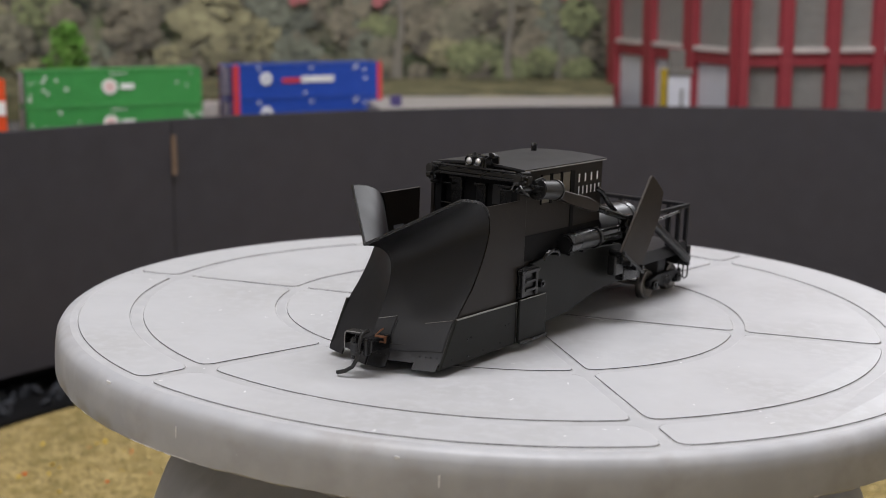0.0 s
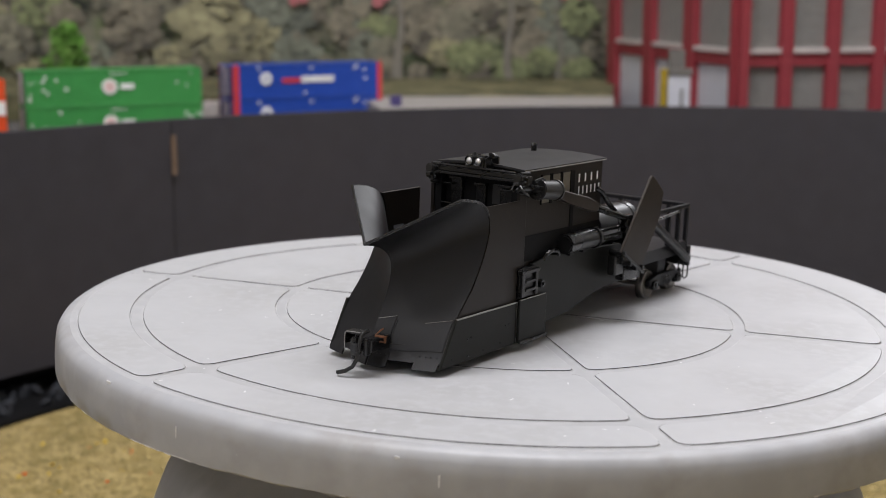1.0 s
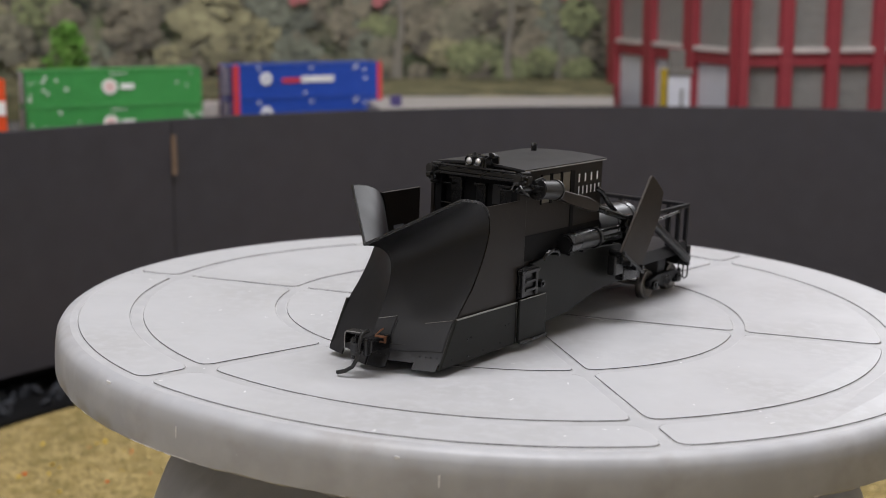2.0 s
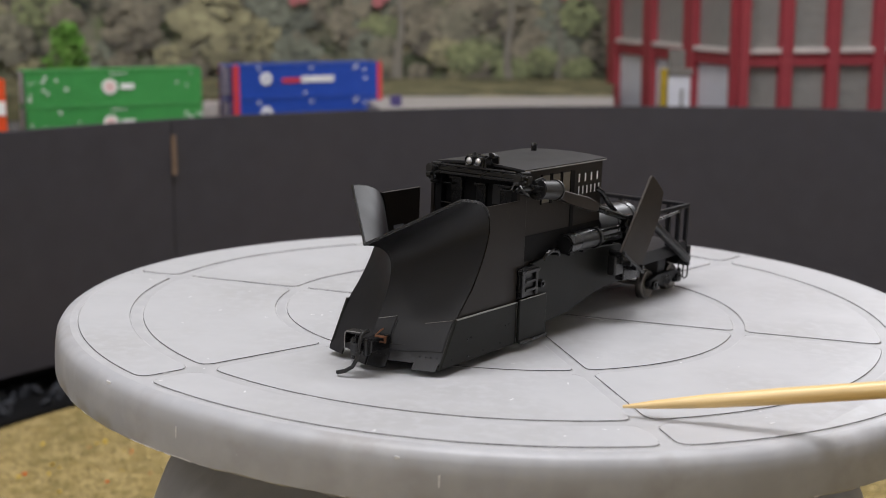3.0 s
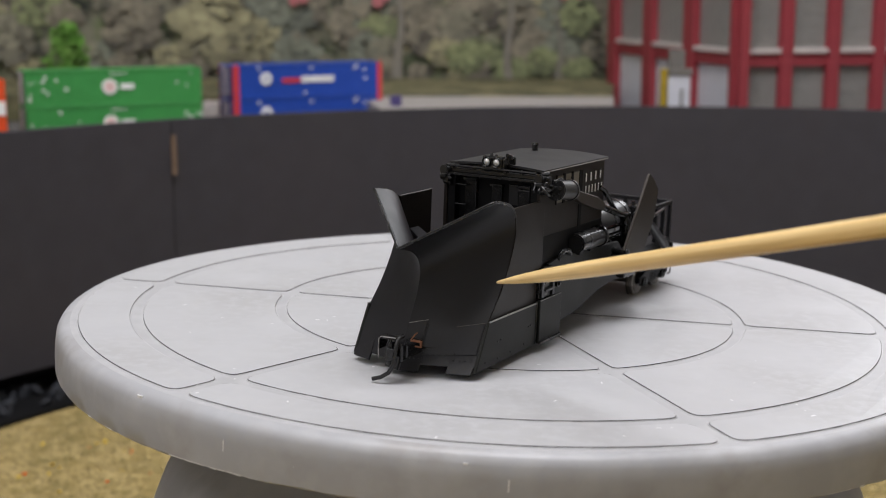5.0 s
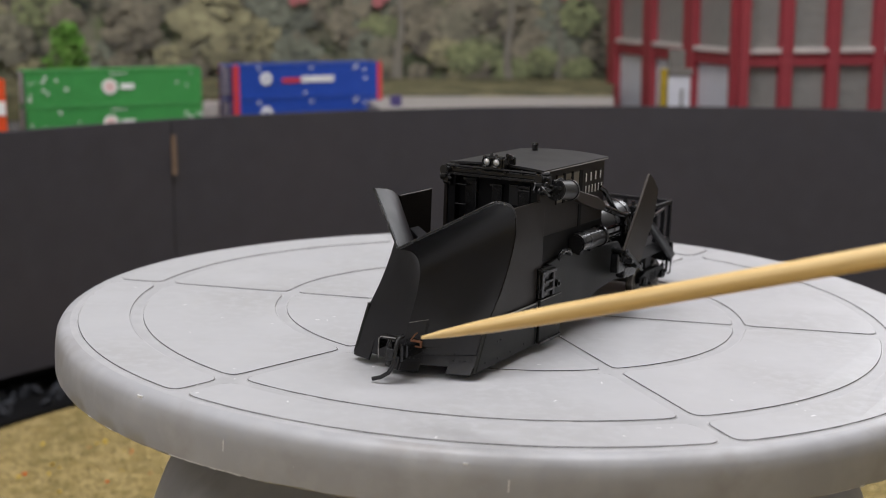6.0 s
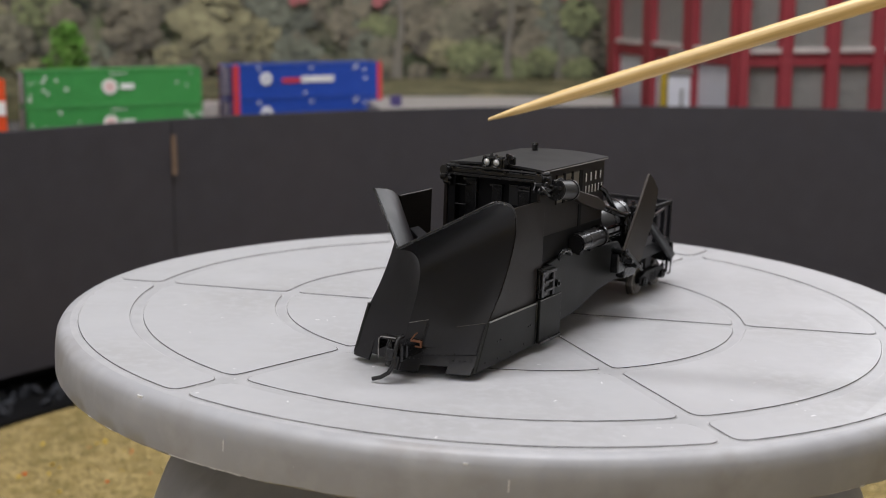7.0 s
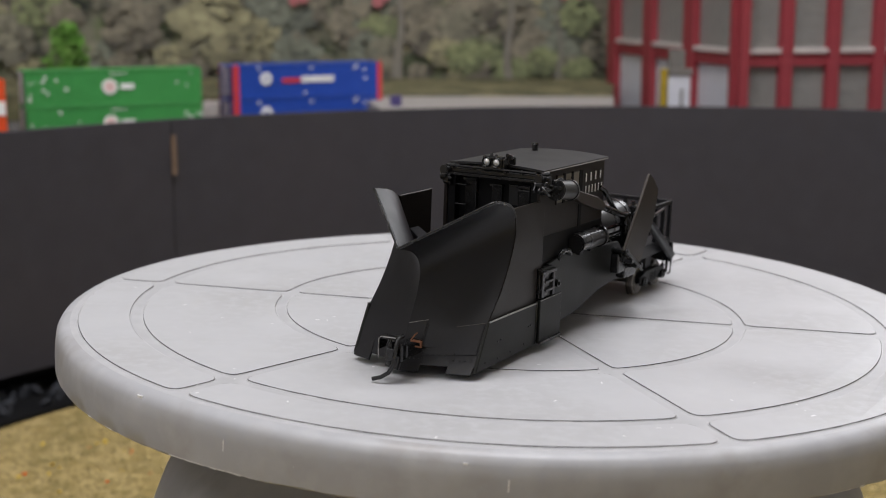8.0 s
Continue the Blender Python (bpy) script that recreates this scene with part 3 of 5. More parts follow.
def spreader():
    car = tagged(new("model_snowplow"), "black scale-model railway snowplow spreader on the turntable", "model train")

    def p(name, bm, mat=BLACK, label="", parent=car, smooth=False):
        return part(name, bm, mat, parent, label, MM, smooth)

    # plough
    for s in (1, -1):
        board = p("mouldboard", mouldboard(s), BLACK, smooth=True)
        lip = []
        for k in range(13):
            u = k / 12
            nx, nz = curve_at(NOSE, 1.0)
            ox, oz = curve_at(OUTER, 1.0)
            lip.append((nx + (ox - nx) * u - 0.1, NOSE_Y + s * HALF * u, nz + (oz - nz) * u + 0.25))
        for v in (0.985, 0.965, 0.94, 0.91, 0.88, 0.85):
            ox, oz = curve_at(OUTER, v)
            lip.append((ox - 0.2, NOSE_Y + s * HALF, oz + 0.25))
        p("lip", tube(B(), lip, 0.42, 8), BLACK_GLOSS, parent=board, smooth=True)
    # toe pieces bolted along the lower edge, with a notch between them
    for s in (1, -1):
        for u0, u1, z0, z1, push, kick in ((0.65, 0.985, 1.6, 7.6, 0.9, 0.8), (0.285, 0.645, 3.3, 7.3, 0.6, 0.25), (0.02, 0.28, 1.6, 7.6, 0.9, 0.8)):
            bm = B()
            grid = []
            for z, out in ((z0, push + kick), (z0 + 0.40 * (z1 - z0), push), (z1 - 0.1, push - 0.2), (z1, push - 0.9)):
                row = []
                for u in (u0, (u0 + u1) / 2, u1):
                    v = max(0, (z - 2) / 36)
                    nx, _ = curve_at(NOSE, v)
                    ox, _ = curve_at(OUTER, v)
                    row.append((nx + (ox - nx) * u + out, NOSE_Y + s * HALF * u, z))
                grid.append(row)
            shell(bm, grid, -0.6 if s > 0 else 0.6)
            toe = p("toe_plate", bm, BLACK)
            if kick > 0.5 and s > 0:
                for du in (0.15, 0.4, 0.6, 0.85):
                    for z in (4.9, 6.6):
                        u = u0 + (u1 - u0) * du
                        v = (z - 2) / 36
                        nx, _ = curve_at(NOSE, v)
                        ox, _ = curve_at(OUTER, v)
                        bm = B()
                        x = nx + (ox - nx) * u + push
                        yb = NOSE_Y + s * HALF * u
                        rod(bm, (x - 0.2, yb, z), (x + 0.3, yb, z + 0.1), 0.2, 0.15, 6)
                        p("bolt", bm, BLACK_GLOSS, parent=toe)
    # sides of the plough body
    for s, y0 in ((1, 17.8), (-1, -19.8)):
        bm = B()
        prism(bm, [(85.4, 14.6), (77.4, 22.3), (73.2, 29.1), (70.8, 33.8), (69.4, 38.5), (70.2, 43.0), (72.0, 45.6), (53.0 + 0.6 * s, 45.6), (53.0 + 0.6 * s, 14.6)], 1, y0 - 0.4, y0 + 0.4, 0.15)
        p("side_plate", bm, CAB_BLACK)
        bm = B()
        prism(bm, [(93.4, 2.0), (86.2, 15.2), (54.4, 15.0), (54.4, 2.4)], 1, y0 + s * 0.75 - 0.5, y0 + s * 0.75 + 0.5, 0.2)
        skirt = p("skirt_plate", bm, SKIRT)
        p("plate_edge", rod(B(), (86.0, y0 + s * 1.15, 15.15), (54.6, y0 + s * 1.15, 14.95), 0.26, 0.26, 8), EDGE, "rubbed edge with its bright highlight put into the colour", parent=skirt, smooth=True)
        bolts([(80.4, y0 + s * 1.2, 8.6), (78.6, y0 + s * 1.2, 8.8), (60.2, y0 + s * 1.2, 9.0), (58.4, y0 + s * 1.2, 9.1), (88, y0 + s * 1.2, 4), (80, y0 + s * 1.2, 3.6), (72, y0 + s * 1.2, 3.8), (63, y0 + s * 1.2, 4.2)], skirt, r=0.3, h=0.35 * s)
        bm = B()
        box(bm, 38.4, 54.0, s * 19.4 - 0.5, s * 19.4 + 0.5, 2.4, 15.6, 0.25)
        hinge = p("hinged_plate", bm, SKIRT)
        p("plate_edge", rod(B(), (39.0, s * 19.8, 15.6), (53.8, s * 19.8, 15.6), 0.16, 0.16, 8), EDGE, "rubbed edge with its bright highlight put into the colour", parent=hinge, smooth=True)
        bm = B()
        box(bm, 38.4, 54.0, s * 20.1 - 0.3, s * 20.1 + 0.5, 2.2, 3.1, 0.15)
        p("plate_edge", bm, BLACK_GLOSS, parent=hinge)
        # hinge bracket block with ledges
        bm = B()
        box(bm, 44.5, 53.2, s * 18.2 - 0.8, s * 18.2 + 0.8, 15.8, 25.0, 0.25)
        box(bm, 43.6, 54.0, s * 19.4 - 0.9, s * 19.4 + 0.9, 23.4, 24.4, 0.2)
        box(bm, 45.0, 51.0, s * 19.4 - 0.6, s * 19.4 + 0.6, 20.4, 21.2, 0.15)
        box(bm, 45.0, 51.0, s * 19.4 - 0.6, s * 19.4 + 0.6, 17.8, 18.6, 0.15)
        box(bm, 51.2, 53.0, s * 19.2 - 0.6, s * 19.2 + 0.6, 16.2, 23.2, 0.2)
        box(bm, 43.8, 45.2, s * 19.2 - 0.6, s * 19.2 + 0.6, 16.2, 23.2, 0.2)
        br = p("hinge_bracket", bm, BLACK_GLOSS)
        bm = B()
        rod(bm, (41.0, s * 18.0, 18.9), (41.0, s * 19.9, 18.9), 1.3, 1.2, 16)
        rod(bm, (41.0, s * 19.8, 18.9), (41.0, s * 20.5, 18.9), 0.6, 0.5, 10)
        p("pivot_pin", bm, BLACK_GLOSS, parent=br)
    for s, y0 in ((1, 17.2), (-1, -14.2)):
        bm = B()
        box(bm, 49.3, 53.2, y0 - 0.6, y0 + 0.5, 15.2, 47.6, 0.2)
        p("corner_plate", bm, CAB_BLACK)
        # dark plate added behind the skirt's gap to keep it as dark as shade
        bm = B()
        box(bm, 51.0, 57.0, y0 - 1.2, y0 - 0.2, 3.0, 15.0, 0.1)
        p("gap_shade_plate", bm, BLACK_DEEP)
    bm = B()
    prism(bm, [(80, -16.5), (90, 0), (80, 16.5), (54, 16.5), (54, -16.5)], 2, 14.0, 15.0)
    p("floor_plate", bm, BLACK_DEEP)
    bm = B()
    prism(bm, [(67.0, -18.5), (86.5, -2.5), (86.5, 0.5), (67.0, 16.8), (62, 16.8), (80, 0.5), (80, -2.5), (62, -18.5)], 2, 34.4, 35.2)
    p("deck_plate", bm, BLACK)
    # nose rib
    for name, u0, u1, v0, v1 in (("nose_plate", 0.015, 0.24, 0.08, 0.36), ("wear_plate", 0.285, 0.985, 0.08, 0.275)):
        grid = []
        for i in range(9):
            v = v0 + (v1 - v0) * i / 8
            nx, nz = curve_at(NOSE, v)
            ox, oz = curve_at(OUTER, v)
            grid.append([(nx + (ox - nx) * u + 0.34, NOSE_Y + HALF * u, nz + (oz - nz) * u) for u in (u0, (u0 + u1) / 2, u1)])
        p(name, shell(B(), grid, -0.5), BLACK, smooth=True)
        p("plate_edge", tube(B(), [(q[0] + 0.05, q[1], q[2] + 0.05) for q in (grid[-1] if u0 < 0.1 else grid[-1][1:])], 0.09, 6), EDGE if u0 < 0.1 else STEEL, "rubbed edge with its bright highlight put into the colour", smooth=True)
    # ledge over the toe pieces, and a black tube painting the shade beside the nose plate
    for name, mat, r, pts in (("toe_ledge", BLACK_GLOSS, 0.2, [(u, 7.75, 0.6) for u in (0.02, 0.5, 0.985)]), ("nose_gap_shade", BLACK_DEEP, 0.16, [(0.258, 8.2 + 1.9 * k, 0.06) for k in range(4)])):
        line = []
        for u, z, out in pts:
            v = (z - 2) / 36
            nx, ox = curve_at(NOSE, v)[0], curve_at(OUTER, v)[0]
            line.append((nx + (ox - nx) * u + out, NOSE_Y + HALF * u, z))
        p(name, tube(B(), line, r, 8), mat, smooth=True)
    # front coupler with its spring, its bracket and the hose
    bm = B()
    box(bm, 97, 105.6, 0.2, 4.0, 6.6, 10.4, 0.4)
    box(bm, 104.6, 108.6, -1.0, 0.0, 5.6, 10.6, 0.35)
    box(bm, 104.6, 107.4, 2.6, 3.6, 6.0, 10.6, 0.35)
    rod(bm, (107.6, -0.2, 4.8), (107.6, -0.2, 11.0), 0.85, 0.85, 12, 0.2)
    prism(bm, [(107.0, -0.8), (108.9, -0.6), (109.0, 1.2), (108.0, 2.2), (107.2, 1.6), (107.8, 0.6)], 2, 6.2, 9.6, 0.15)
    box(bm, 105.2, 107.4, -0.2, 3.0, 9.0, 9.8, 0.2)
    coup = p("coupler", bm, BLACK_GLOSS)
    bm = B()
    tube(bm, [(99.6, 3.6, 12.6), (101.0, 3.6, 12.3), (103.6, 4.0, 11.6), (104.6, 4.6, 11.5)], 0.22, 6)
    box(bm, 102.8, 104.4, 4.4, 7.2, 11.3, 11.6, 0.08)
    box(bm, 102.8, 103.4, 6.6, 7.1, 9.6, 11.3, 0.08)
    box(bm, 103.0, 103.4, 5.0, 6.6, 9.6, 10.0, 0.08)
    p("coupler_spring", bm, COPPER, "thin bronze coupler spring", parent=coup)
    bm = B()
    tube(bm, [(104.4, 1.9, 12.5), (106.2, 1.9, 12.4), (107.4, 1.9, 11.6), (108.0, 1.9, 10.2), (108.3, 1.8, 7.6), (108.6, 1.5, 5.2), (109.2, 0.4, 2.9), (109.9, -1.6, 1.5), (110.5, -3.9, 0.8)], 0.6, 10)
    p("brake_hose", bm, BLACK_GLOSS, parent=coup, smooth=True)
    bm = B()
    box(bm, 102.4, 103.2, -4.6, -4.1, 4.6, 11.6, 0.12)
    box(bm, 103.0, 106.6, -4.6, -4.1, 8.4, 11.6, 0.12)
    box(bm, 102.6, 106.6, -4.6, 0.6, 11.4, 11.9, 0.12)
    box(bm, 103.4, 104.2, -2.6, -2.0, 6.6, 11.4, 0.12)
    bar = p("uncoupling_bar", bm, BLACK_GLOSS, parent=coup)
    bm = B()
    tube(bm, [(106.7, -4.4, 5.8), (106.8, -4.5, 8.6), (106.8, -4.4, 11.3), (106.6, -3.9, 11.9), (106.4, -1.2, 12.0), (106.2, 0.6, 12.0)], 0.16, 6)
    p("plate_edge", bm, EDGE, "rubbed edge with its bright highlight put into the colour", parent=bar, smooth=True)

    # cab
    cab = p("cab", cab_shell(), CAB_BLACK)
    bm = B()
    grid = []
    for i in range(13):
        y = -14.3 + 31.9 * i / 12
        z = 53.7 + 0.9 * (1 - ((y - 1.65) / 15.95) ** 2)
        grid.append([(x, y, z) for x in (0.2, 14, 33, 51.2)])
    shell(bm, grid, 0.7)
    roof = p("roof", bm, ROOF, "satin black arched roof", parent=cab, smooth=True)
    p("roof_edge", rod(B(), (0.4, 17.55, 53.9), (51.0, 17.55, 53.9), 0.22, 0.22, 8), EDGE, "rubbed edge with its bright highlight put into the colour", parent=roof, smooth=True)
    # black panel puts the shade low on the cab side into colour
    p("side_shade_panel", box(B(), 1.6, 49.2, 16.72, 16.95, 26.2, 34.0, 0.08), BLACK_DEEP, "flat black panel painting the shade low on the cab side", parent=cab)
    bm = B()
    rod(bm, (9.0, -5.0, 54.0), (9.0, -5.0, 57.2), 0.95, 0.95, 14)
    rod(bm, (9.0, -5.0, 57.0), (9.0, -5.0, 57.8), 1.3, 0.9, 14)
    p("smoke_stack", bm, BLACK_GLOSS, parent=cab, smooth=True)
    for x0 in (22.4, 28.6, 34.8):
        bm = B()
        box(bm, x0, x0 + 4.6, 16.72, 16.9, 43.2, 51.6)
        w = p("window", bm, WINDOW_GLASS, "pale cab window", parent=cab)
        bm = B()
        box(bm, x0 - 0.7, x0 - 0.1, 16.75, 17.15, 42.8, 52.0, 0.1)
        box(bm, x0 + 4.7, x0 + 5.3, 16.75, 17.15, 42.8, 52.0, 0.1)
        p("window_frame", bm, BLACK_DEEP, parent=w)
    bm = B()
    box(bm, 19.4, 21.6, 16.75, 17.0, 30.0, 51.8, 0.1)
    p("door_recess", bm, BLACK_DEEP, parent=cab)
    for x0, x1, z0, z1, s in bars():
        bm = B()
        box(bm, x0, x1, 17.02, 17.12, z0, z1)
        p("lettering_bar", bm, WHITE_PAINT, "white painted marking bar", parent=cab)
    # open front of the cab: posts, top beam, ladder rungs and inner boxes
    for s, yp in ((1, 15.6), (-1, -12.2)):
        bm = B()
        box(bm, 50.6, 53.0, yp - 1.2, yp + 1.2, 15, 52.0, 0.2)
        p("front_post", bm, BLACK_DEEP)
        for k in range(5):
            bm = B()
            yi = yp - s * 1.6
            tube(bm, [(50.5, yi, 24 + 6 * k), (53.2, yi, 24 + 6 * k), (53.2, yi - s * 3.4, 24 + 6 * k), (50.5, yi - s * 3.5, 24 + 6 * k)], 0.28, 6)
            p("ladder_rung", bm, BLACK_GLOSS)
    # sheave clusters at the ends of the beam
    for s, yp in ((1, 18.2), (-1, -13.6)):
        bm = B()
        rod(bm, (52.6, yp, 52.4), (56.2, yp, 52.4), 1.5, 1.5, 16, 0.3)
        rod(bm, (54.6, yp - 1.6, 50.4), (54.6, yp + 1.8, 50.4), 1.4, 1.4, 16, 0.3)
        rod(bm, (53.2, yp - 1.2, 48.4), (53.2, yp + 1.6, 48.4), 0.9, 0.9, 12, 0.2)
        box(bm, 51.8, 55.4, yp - 0.8, yp + 0.8, 48.8, 53.6, 0.35)
        box(bm, 55.0, 57.6, yp - 0.4, yp + 1.4, 50.4, 51.4, 0.3)
        box(bm, 51.0, 53.8, yp + 0.6, yp + 2.2, 50.6, 53.0, 0.35)
        rod(bm, (51, yp + 1.0, 53.6), (55.4, yp + 0.6, 53.9), 0.5, 0.5, 8)
        rod(bm, (50.4, yp + 1.6, 49.0), (56.0, yp + 1.0, 49.4), 0.55, 0.55, 8)
        blk = p("sheave_block", bm, WET_BLACK, smooth=True)
        for k in range(3):
            bm = B()
            rod(bm, (55.9 - 0.9 * k, yp + 1.9, 50.0 + 1.3 * k), (55.9 - 0.9 * k, yp + 2.6, 50.0 + 1.3 * k), 0.5, 0.4, 6)
            p("bolt", bm, BLACK_GLOSS, parent=blk)
    bm = B()
    box(bm, 51.6, 54.4, -12.6, 17.2, 51.8, 53.3, 0.3)
    box(bm, 54.4, 55.0, -12.0, 16.4, 51.0, 51.8, 0.15)
    rod(bm, (55.4, -12.2, 53.9), (55.4, 17.0, 53.9), 0.4, 0.4, 8)
    for y in (-11, -4, 6.8, 12):
        box(bm, 54.2, 55.6, y - 0.4, y + 0.4, 53.0, 54.3, 0.15)
    p("top_beam", bm, BLACK_GLOSS)
    bm = B()
    box(bm, 49.1, 49.9, -13.0, 16.4, 16, 53, 0)
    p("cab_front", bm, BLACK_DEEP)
    bm = B()
    box(bm, 49.9, 50.3, 6.0, 9.0, 43.0, 49.0)
    p("front_window", bm, TANK)
    for y0, y1, z0, z1, d in ((9.6, 13.6, 36, 49.4, 1.4), (-8.5, -4.5, 37, 50.2, 1.2), (0.5, 4.0, 38, 49, 0.8)):
        bm = B()
        box(bm, 49.7, 50.3 + d, y0, y1, z0, z1, 0.3)
        box(bm, 49.7, 51.2 + d, y0 - 0.3, y1 + 0.3, z1 - 0.8, z1, 0.2)
        p("control_box", bm, BLACK_GLOSS)
    # twin headlamps on their bracket, horn behind
    bm = B()
    box(bm, 52.8, 55.6, -0.9, 5.7, 53.4, 57.9, 0.6)
    rod(bm, (54.2, 1.6, 57.8), (54.2, 1.6, 58.6), 0.6, 0.4, 8)
    rod(bm, (54.2, 3.2, 57.8), (54.2, 3.2, 58.3), 0.5, 0.4, 8)
    prism(bm, [(49.6, 53.6), (55.2, 53.6), (55.2, 57.0), (53.0, 57.6)], 1, 5.8, 6.3)
    lamp = p("headlamp_housing", bm, BLACK_GLOSS)
    for y in (0.8, 4.0):
        bm = B()
        lathe(bm, [(1.15, 0), (1.5, 0), (1.55, 0.5), (1.4, 0.75), (1.15, 0.6), (1.15, 0)], 24)
        bmesh.ops.transform(bm, matrix=Matrix.Translation((55.6, y, 56.1)) @ pose(0, 0, 0, 0, 90, 0), verts=bm.verts)
        ring = p("bezel", bm, BLACK_GLOSS, parent=lamp, smooth=True)
        bm = B()
        lathe(bm, [(0, 0.75), (0.4, 0.7), (0.8, 0.5), (1.14, 0.1), (0, 0.05)], 24)
        bmesh.ops.transform(bm, matrix=Matrix.Translation((55.65, y, 56.1)) @ pose(0, 0, 0, 0, 90, 0), verts=bm.verts)
        p("headlamp", bm, LENS, "clear silvered headlamp lens", parent=lamp, smooth=True)
    bm = B()
    rod(bm, (49.5, 6.8, 57.5), (52.4, 6.8, 57.5), 0.4, 0.85, 14)
    rod(bm, (49.5, 5.6, 57.9), (51.6, 5.6, 57.9), 0.35, 0.7, 14)
    box(bm, 49.2, 50.0, 5.0, 7.4, 54.4, 57.4, 0.2)
    p("horn", bm, BLACK_GLOSS, smooth=True)

    # frame
    for s in (1, -1):
        bm = B()
        prism(bm, [(45.4, 8.0), (45.4, 25.4), (35, 26.6), (-12, 24.4), (-21, 18), (-21, 10.4), (-9.6, 11.6), (4.1, 10.4), (20.5, 6.8), (33.5, 5.8), (39, 5.4)], 1, s * 17.6 - 0.6, s * 17.6 + 0.6, 0.2)
        p("side_girder", bm, SKIRT)
        bm = B()
        box(bm, -66, -21.2, s * 17.2 - 1.0, s * 17.2 + 1.0, 14.2, 18.6, 0.2)
        p("side_sill", bm, BLACK)
    bm = B()
    box(bm, -65, 50, -14.4, 14.4, 13, 15.4, 0.2)
    p("underframe", bm, BLACK_DEEP)
    bm = B()
    box(bm, -66, -21.4, -16.1, 16.1, 17.3, 18.2, 0.2)
    p("rear_deck", bm, BLACK)
    bm = B()
    box(bm, -68.0, -66, -18.6, 19.0, 9.0, 16.5, 0.3)
    p("end_beam", bm, BLACK)
    for s in (1, -1):
        for y in (19.0, 17.2):
            bm = B()
            tube(bm, [(-66.0, s * y, 9.5), (-66.0, s * y, 5.4), (-64.6, s * y, 4.8), (-63, s * y, 4.8), (-62.0, s * y, 5.4), (-62.0, s * y, 11)], 0.3, 6)
            p("stirrup_step", bm, BLACK_GLOSS, smooth=True)
    truck(car, -51.0)
    truck(car, 66.0)
    bm = B()
    box(bm, -76, -68, -2, 2, 6.5, 9.5, 0.4)
    box(bm, -79, -75.5, -2.8, 2.6, 5.6, 10.4, 0.6)
    p("coupler", bm, BLACK_GLOSS)

    # tanks, cylinders and piping along the sides
    for s in (1, -1):
        bm = B()
        rod(bm, (28.2, s * 19.2, 29.3), (9.2, s * 19.2, 29.3), 3.1, 3.1, 24, 0.5)
        cyl = p("air_cylinder", bm, BLACK_GLOSS, smooth=True)
        bm = B()
        rod(bm, (10.2, s * 19.2, 29.3), (8.2, s * 19.2, 29.3), 3.6, 3.6, 24, 0.3)
        p("collar", bm, BLACK_GLOSS, parent=cyl, smooth=True)
        for dz, dy in ((1.6, 0.6), (-0.4, 1.6), (-1.8, 0.2)):
            bm = B()
            rod(bm, (8.4, s * (19.2 + dy), 29.3 + dz), (-9, s * (19.2 + dy), 29.3 + dz), 0.6, 0.6, 8)
            p("piston_rod", bm, BLACK_GLOSS, parent=cyl, smooth=True)
        for x in (23.5, 15):
            bm = B()
            box(bm, x - 1.2, x + 1.2, s * 18.4 - 1.2, s * 18.4 + 1.2, 25.2, 27.0, 0.2)
            p("saddle", bm, BLACK, parent=cyl)
        bm = B()
        tube(bm, [(38.5, s * 18.2, 25.6), (37.5, s * 18.4, 27.2), (35.5, s * 18.5, 28.0), (33.0, s * 18.5, 28.0), (30.6, s * 18.4, 27.4), (29.4, s * 18.2, 26.0)], 0.7)
        p("pipe", bm, BLACK_GLOSS, smooth=True)
        bm = B()
        rod(bm, (-0.5, s * 9.6, 29.6), (-31, s * 9.6, 29.6), 6.5, 6.5, 32, 1.6)
        tank = p("air_tank", bm, TANK, smooth=True)
        for x in (-14, -26):
            bm = B()
            rod(bm, (x, s * 9.6, 29.6), (x - 1.2, s * 9.6, 29.6), 6.7, 6.7, 32)
            p("tank_band", bm, BLACK_GLOSS, parent=tank)
            bm = B()
            box(bm, x - 1.6, x + 0.4, s * 9.5 - 5, s * 9.5 + 5, 18.2, 24.0, 0.2)
            p("tank_saddle", bm, BLACK, parent=tank)

    # spreader wings folded up at the sides
    for s in (1, -1):
        bm = B()
        prism(bm, [(1.8, 24.2), (-15.0, 47.4), (-16.0, 48.0), (-19.2, 46.4), (-25.4, 41.8), (-24.4, 33.0), (-16.0, 20.6), (-14.0, 17.6), (-8.0, 18.2), (-3.0, 20.4)], 1, s * 25.4 - 0.5, s * 25.4 + 0.5, 0.2)
        bmesh.ops.rotate(bm, cent=(0, s * 25.4, 22), matrix=Euler((radians(-2 * s), 0, 0)).to_matrix(), verts=bm.verts)
        wing = p("spreader_wing", bm, WING)
        bm = B()
        for x, z in ((0.6, 23.6), (-4.0, 19.8), (-8.6, 17.6), (-13.0, 17.0)):
            rod(bm, (x, s * 21, z), (x, s * 26.9, z), 1.0, 1.0, 12, 0.2)
        box(bm, -14.0, -4.4, s * 22.4 - 1.6, s * 22.4 + 1.6, 13.4, 17.4, 0.5)
        box(bm, -4.0, 2.0, s * 22.6 - 1.5, s * 22.6 + 1.5, 16.0, 22.6, 0.5)
        box(bm, -20.0, -12.0, s * 21.0 - 1.2, s * 21.0 + 1.2, 12.2, 15.2, 0.4)
        rod(bm, (1.6, s * 26.6, 23.8), (-13.0, s * 26.8, 15.6), 0.6, 0.6, 8)
        p("wing_hinge", bm, BLACK_GLOSS, parent=wing)
        bm = B()
        rod(bm, (-24.0, s * 23.4, 31.0), (-63.0, s * 19.8, 12.4), 1.6, 1.6, 10)
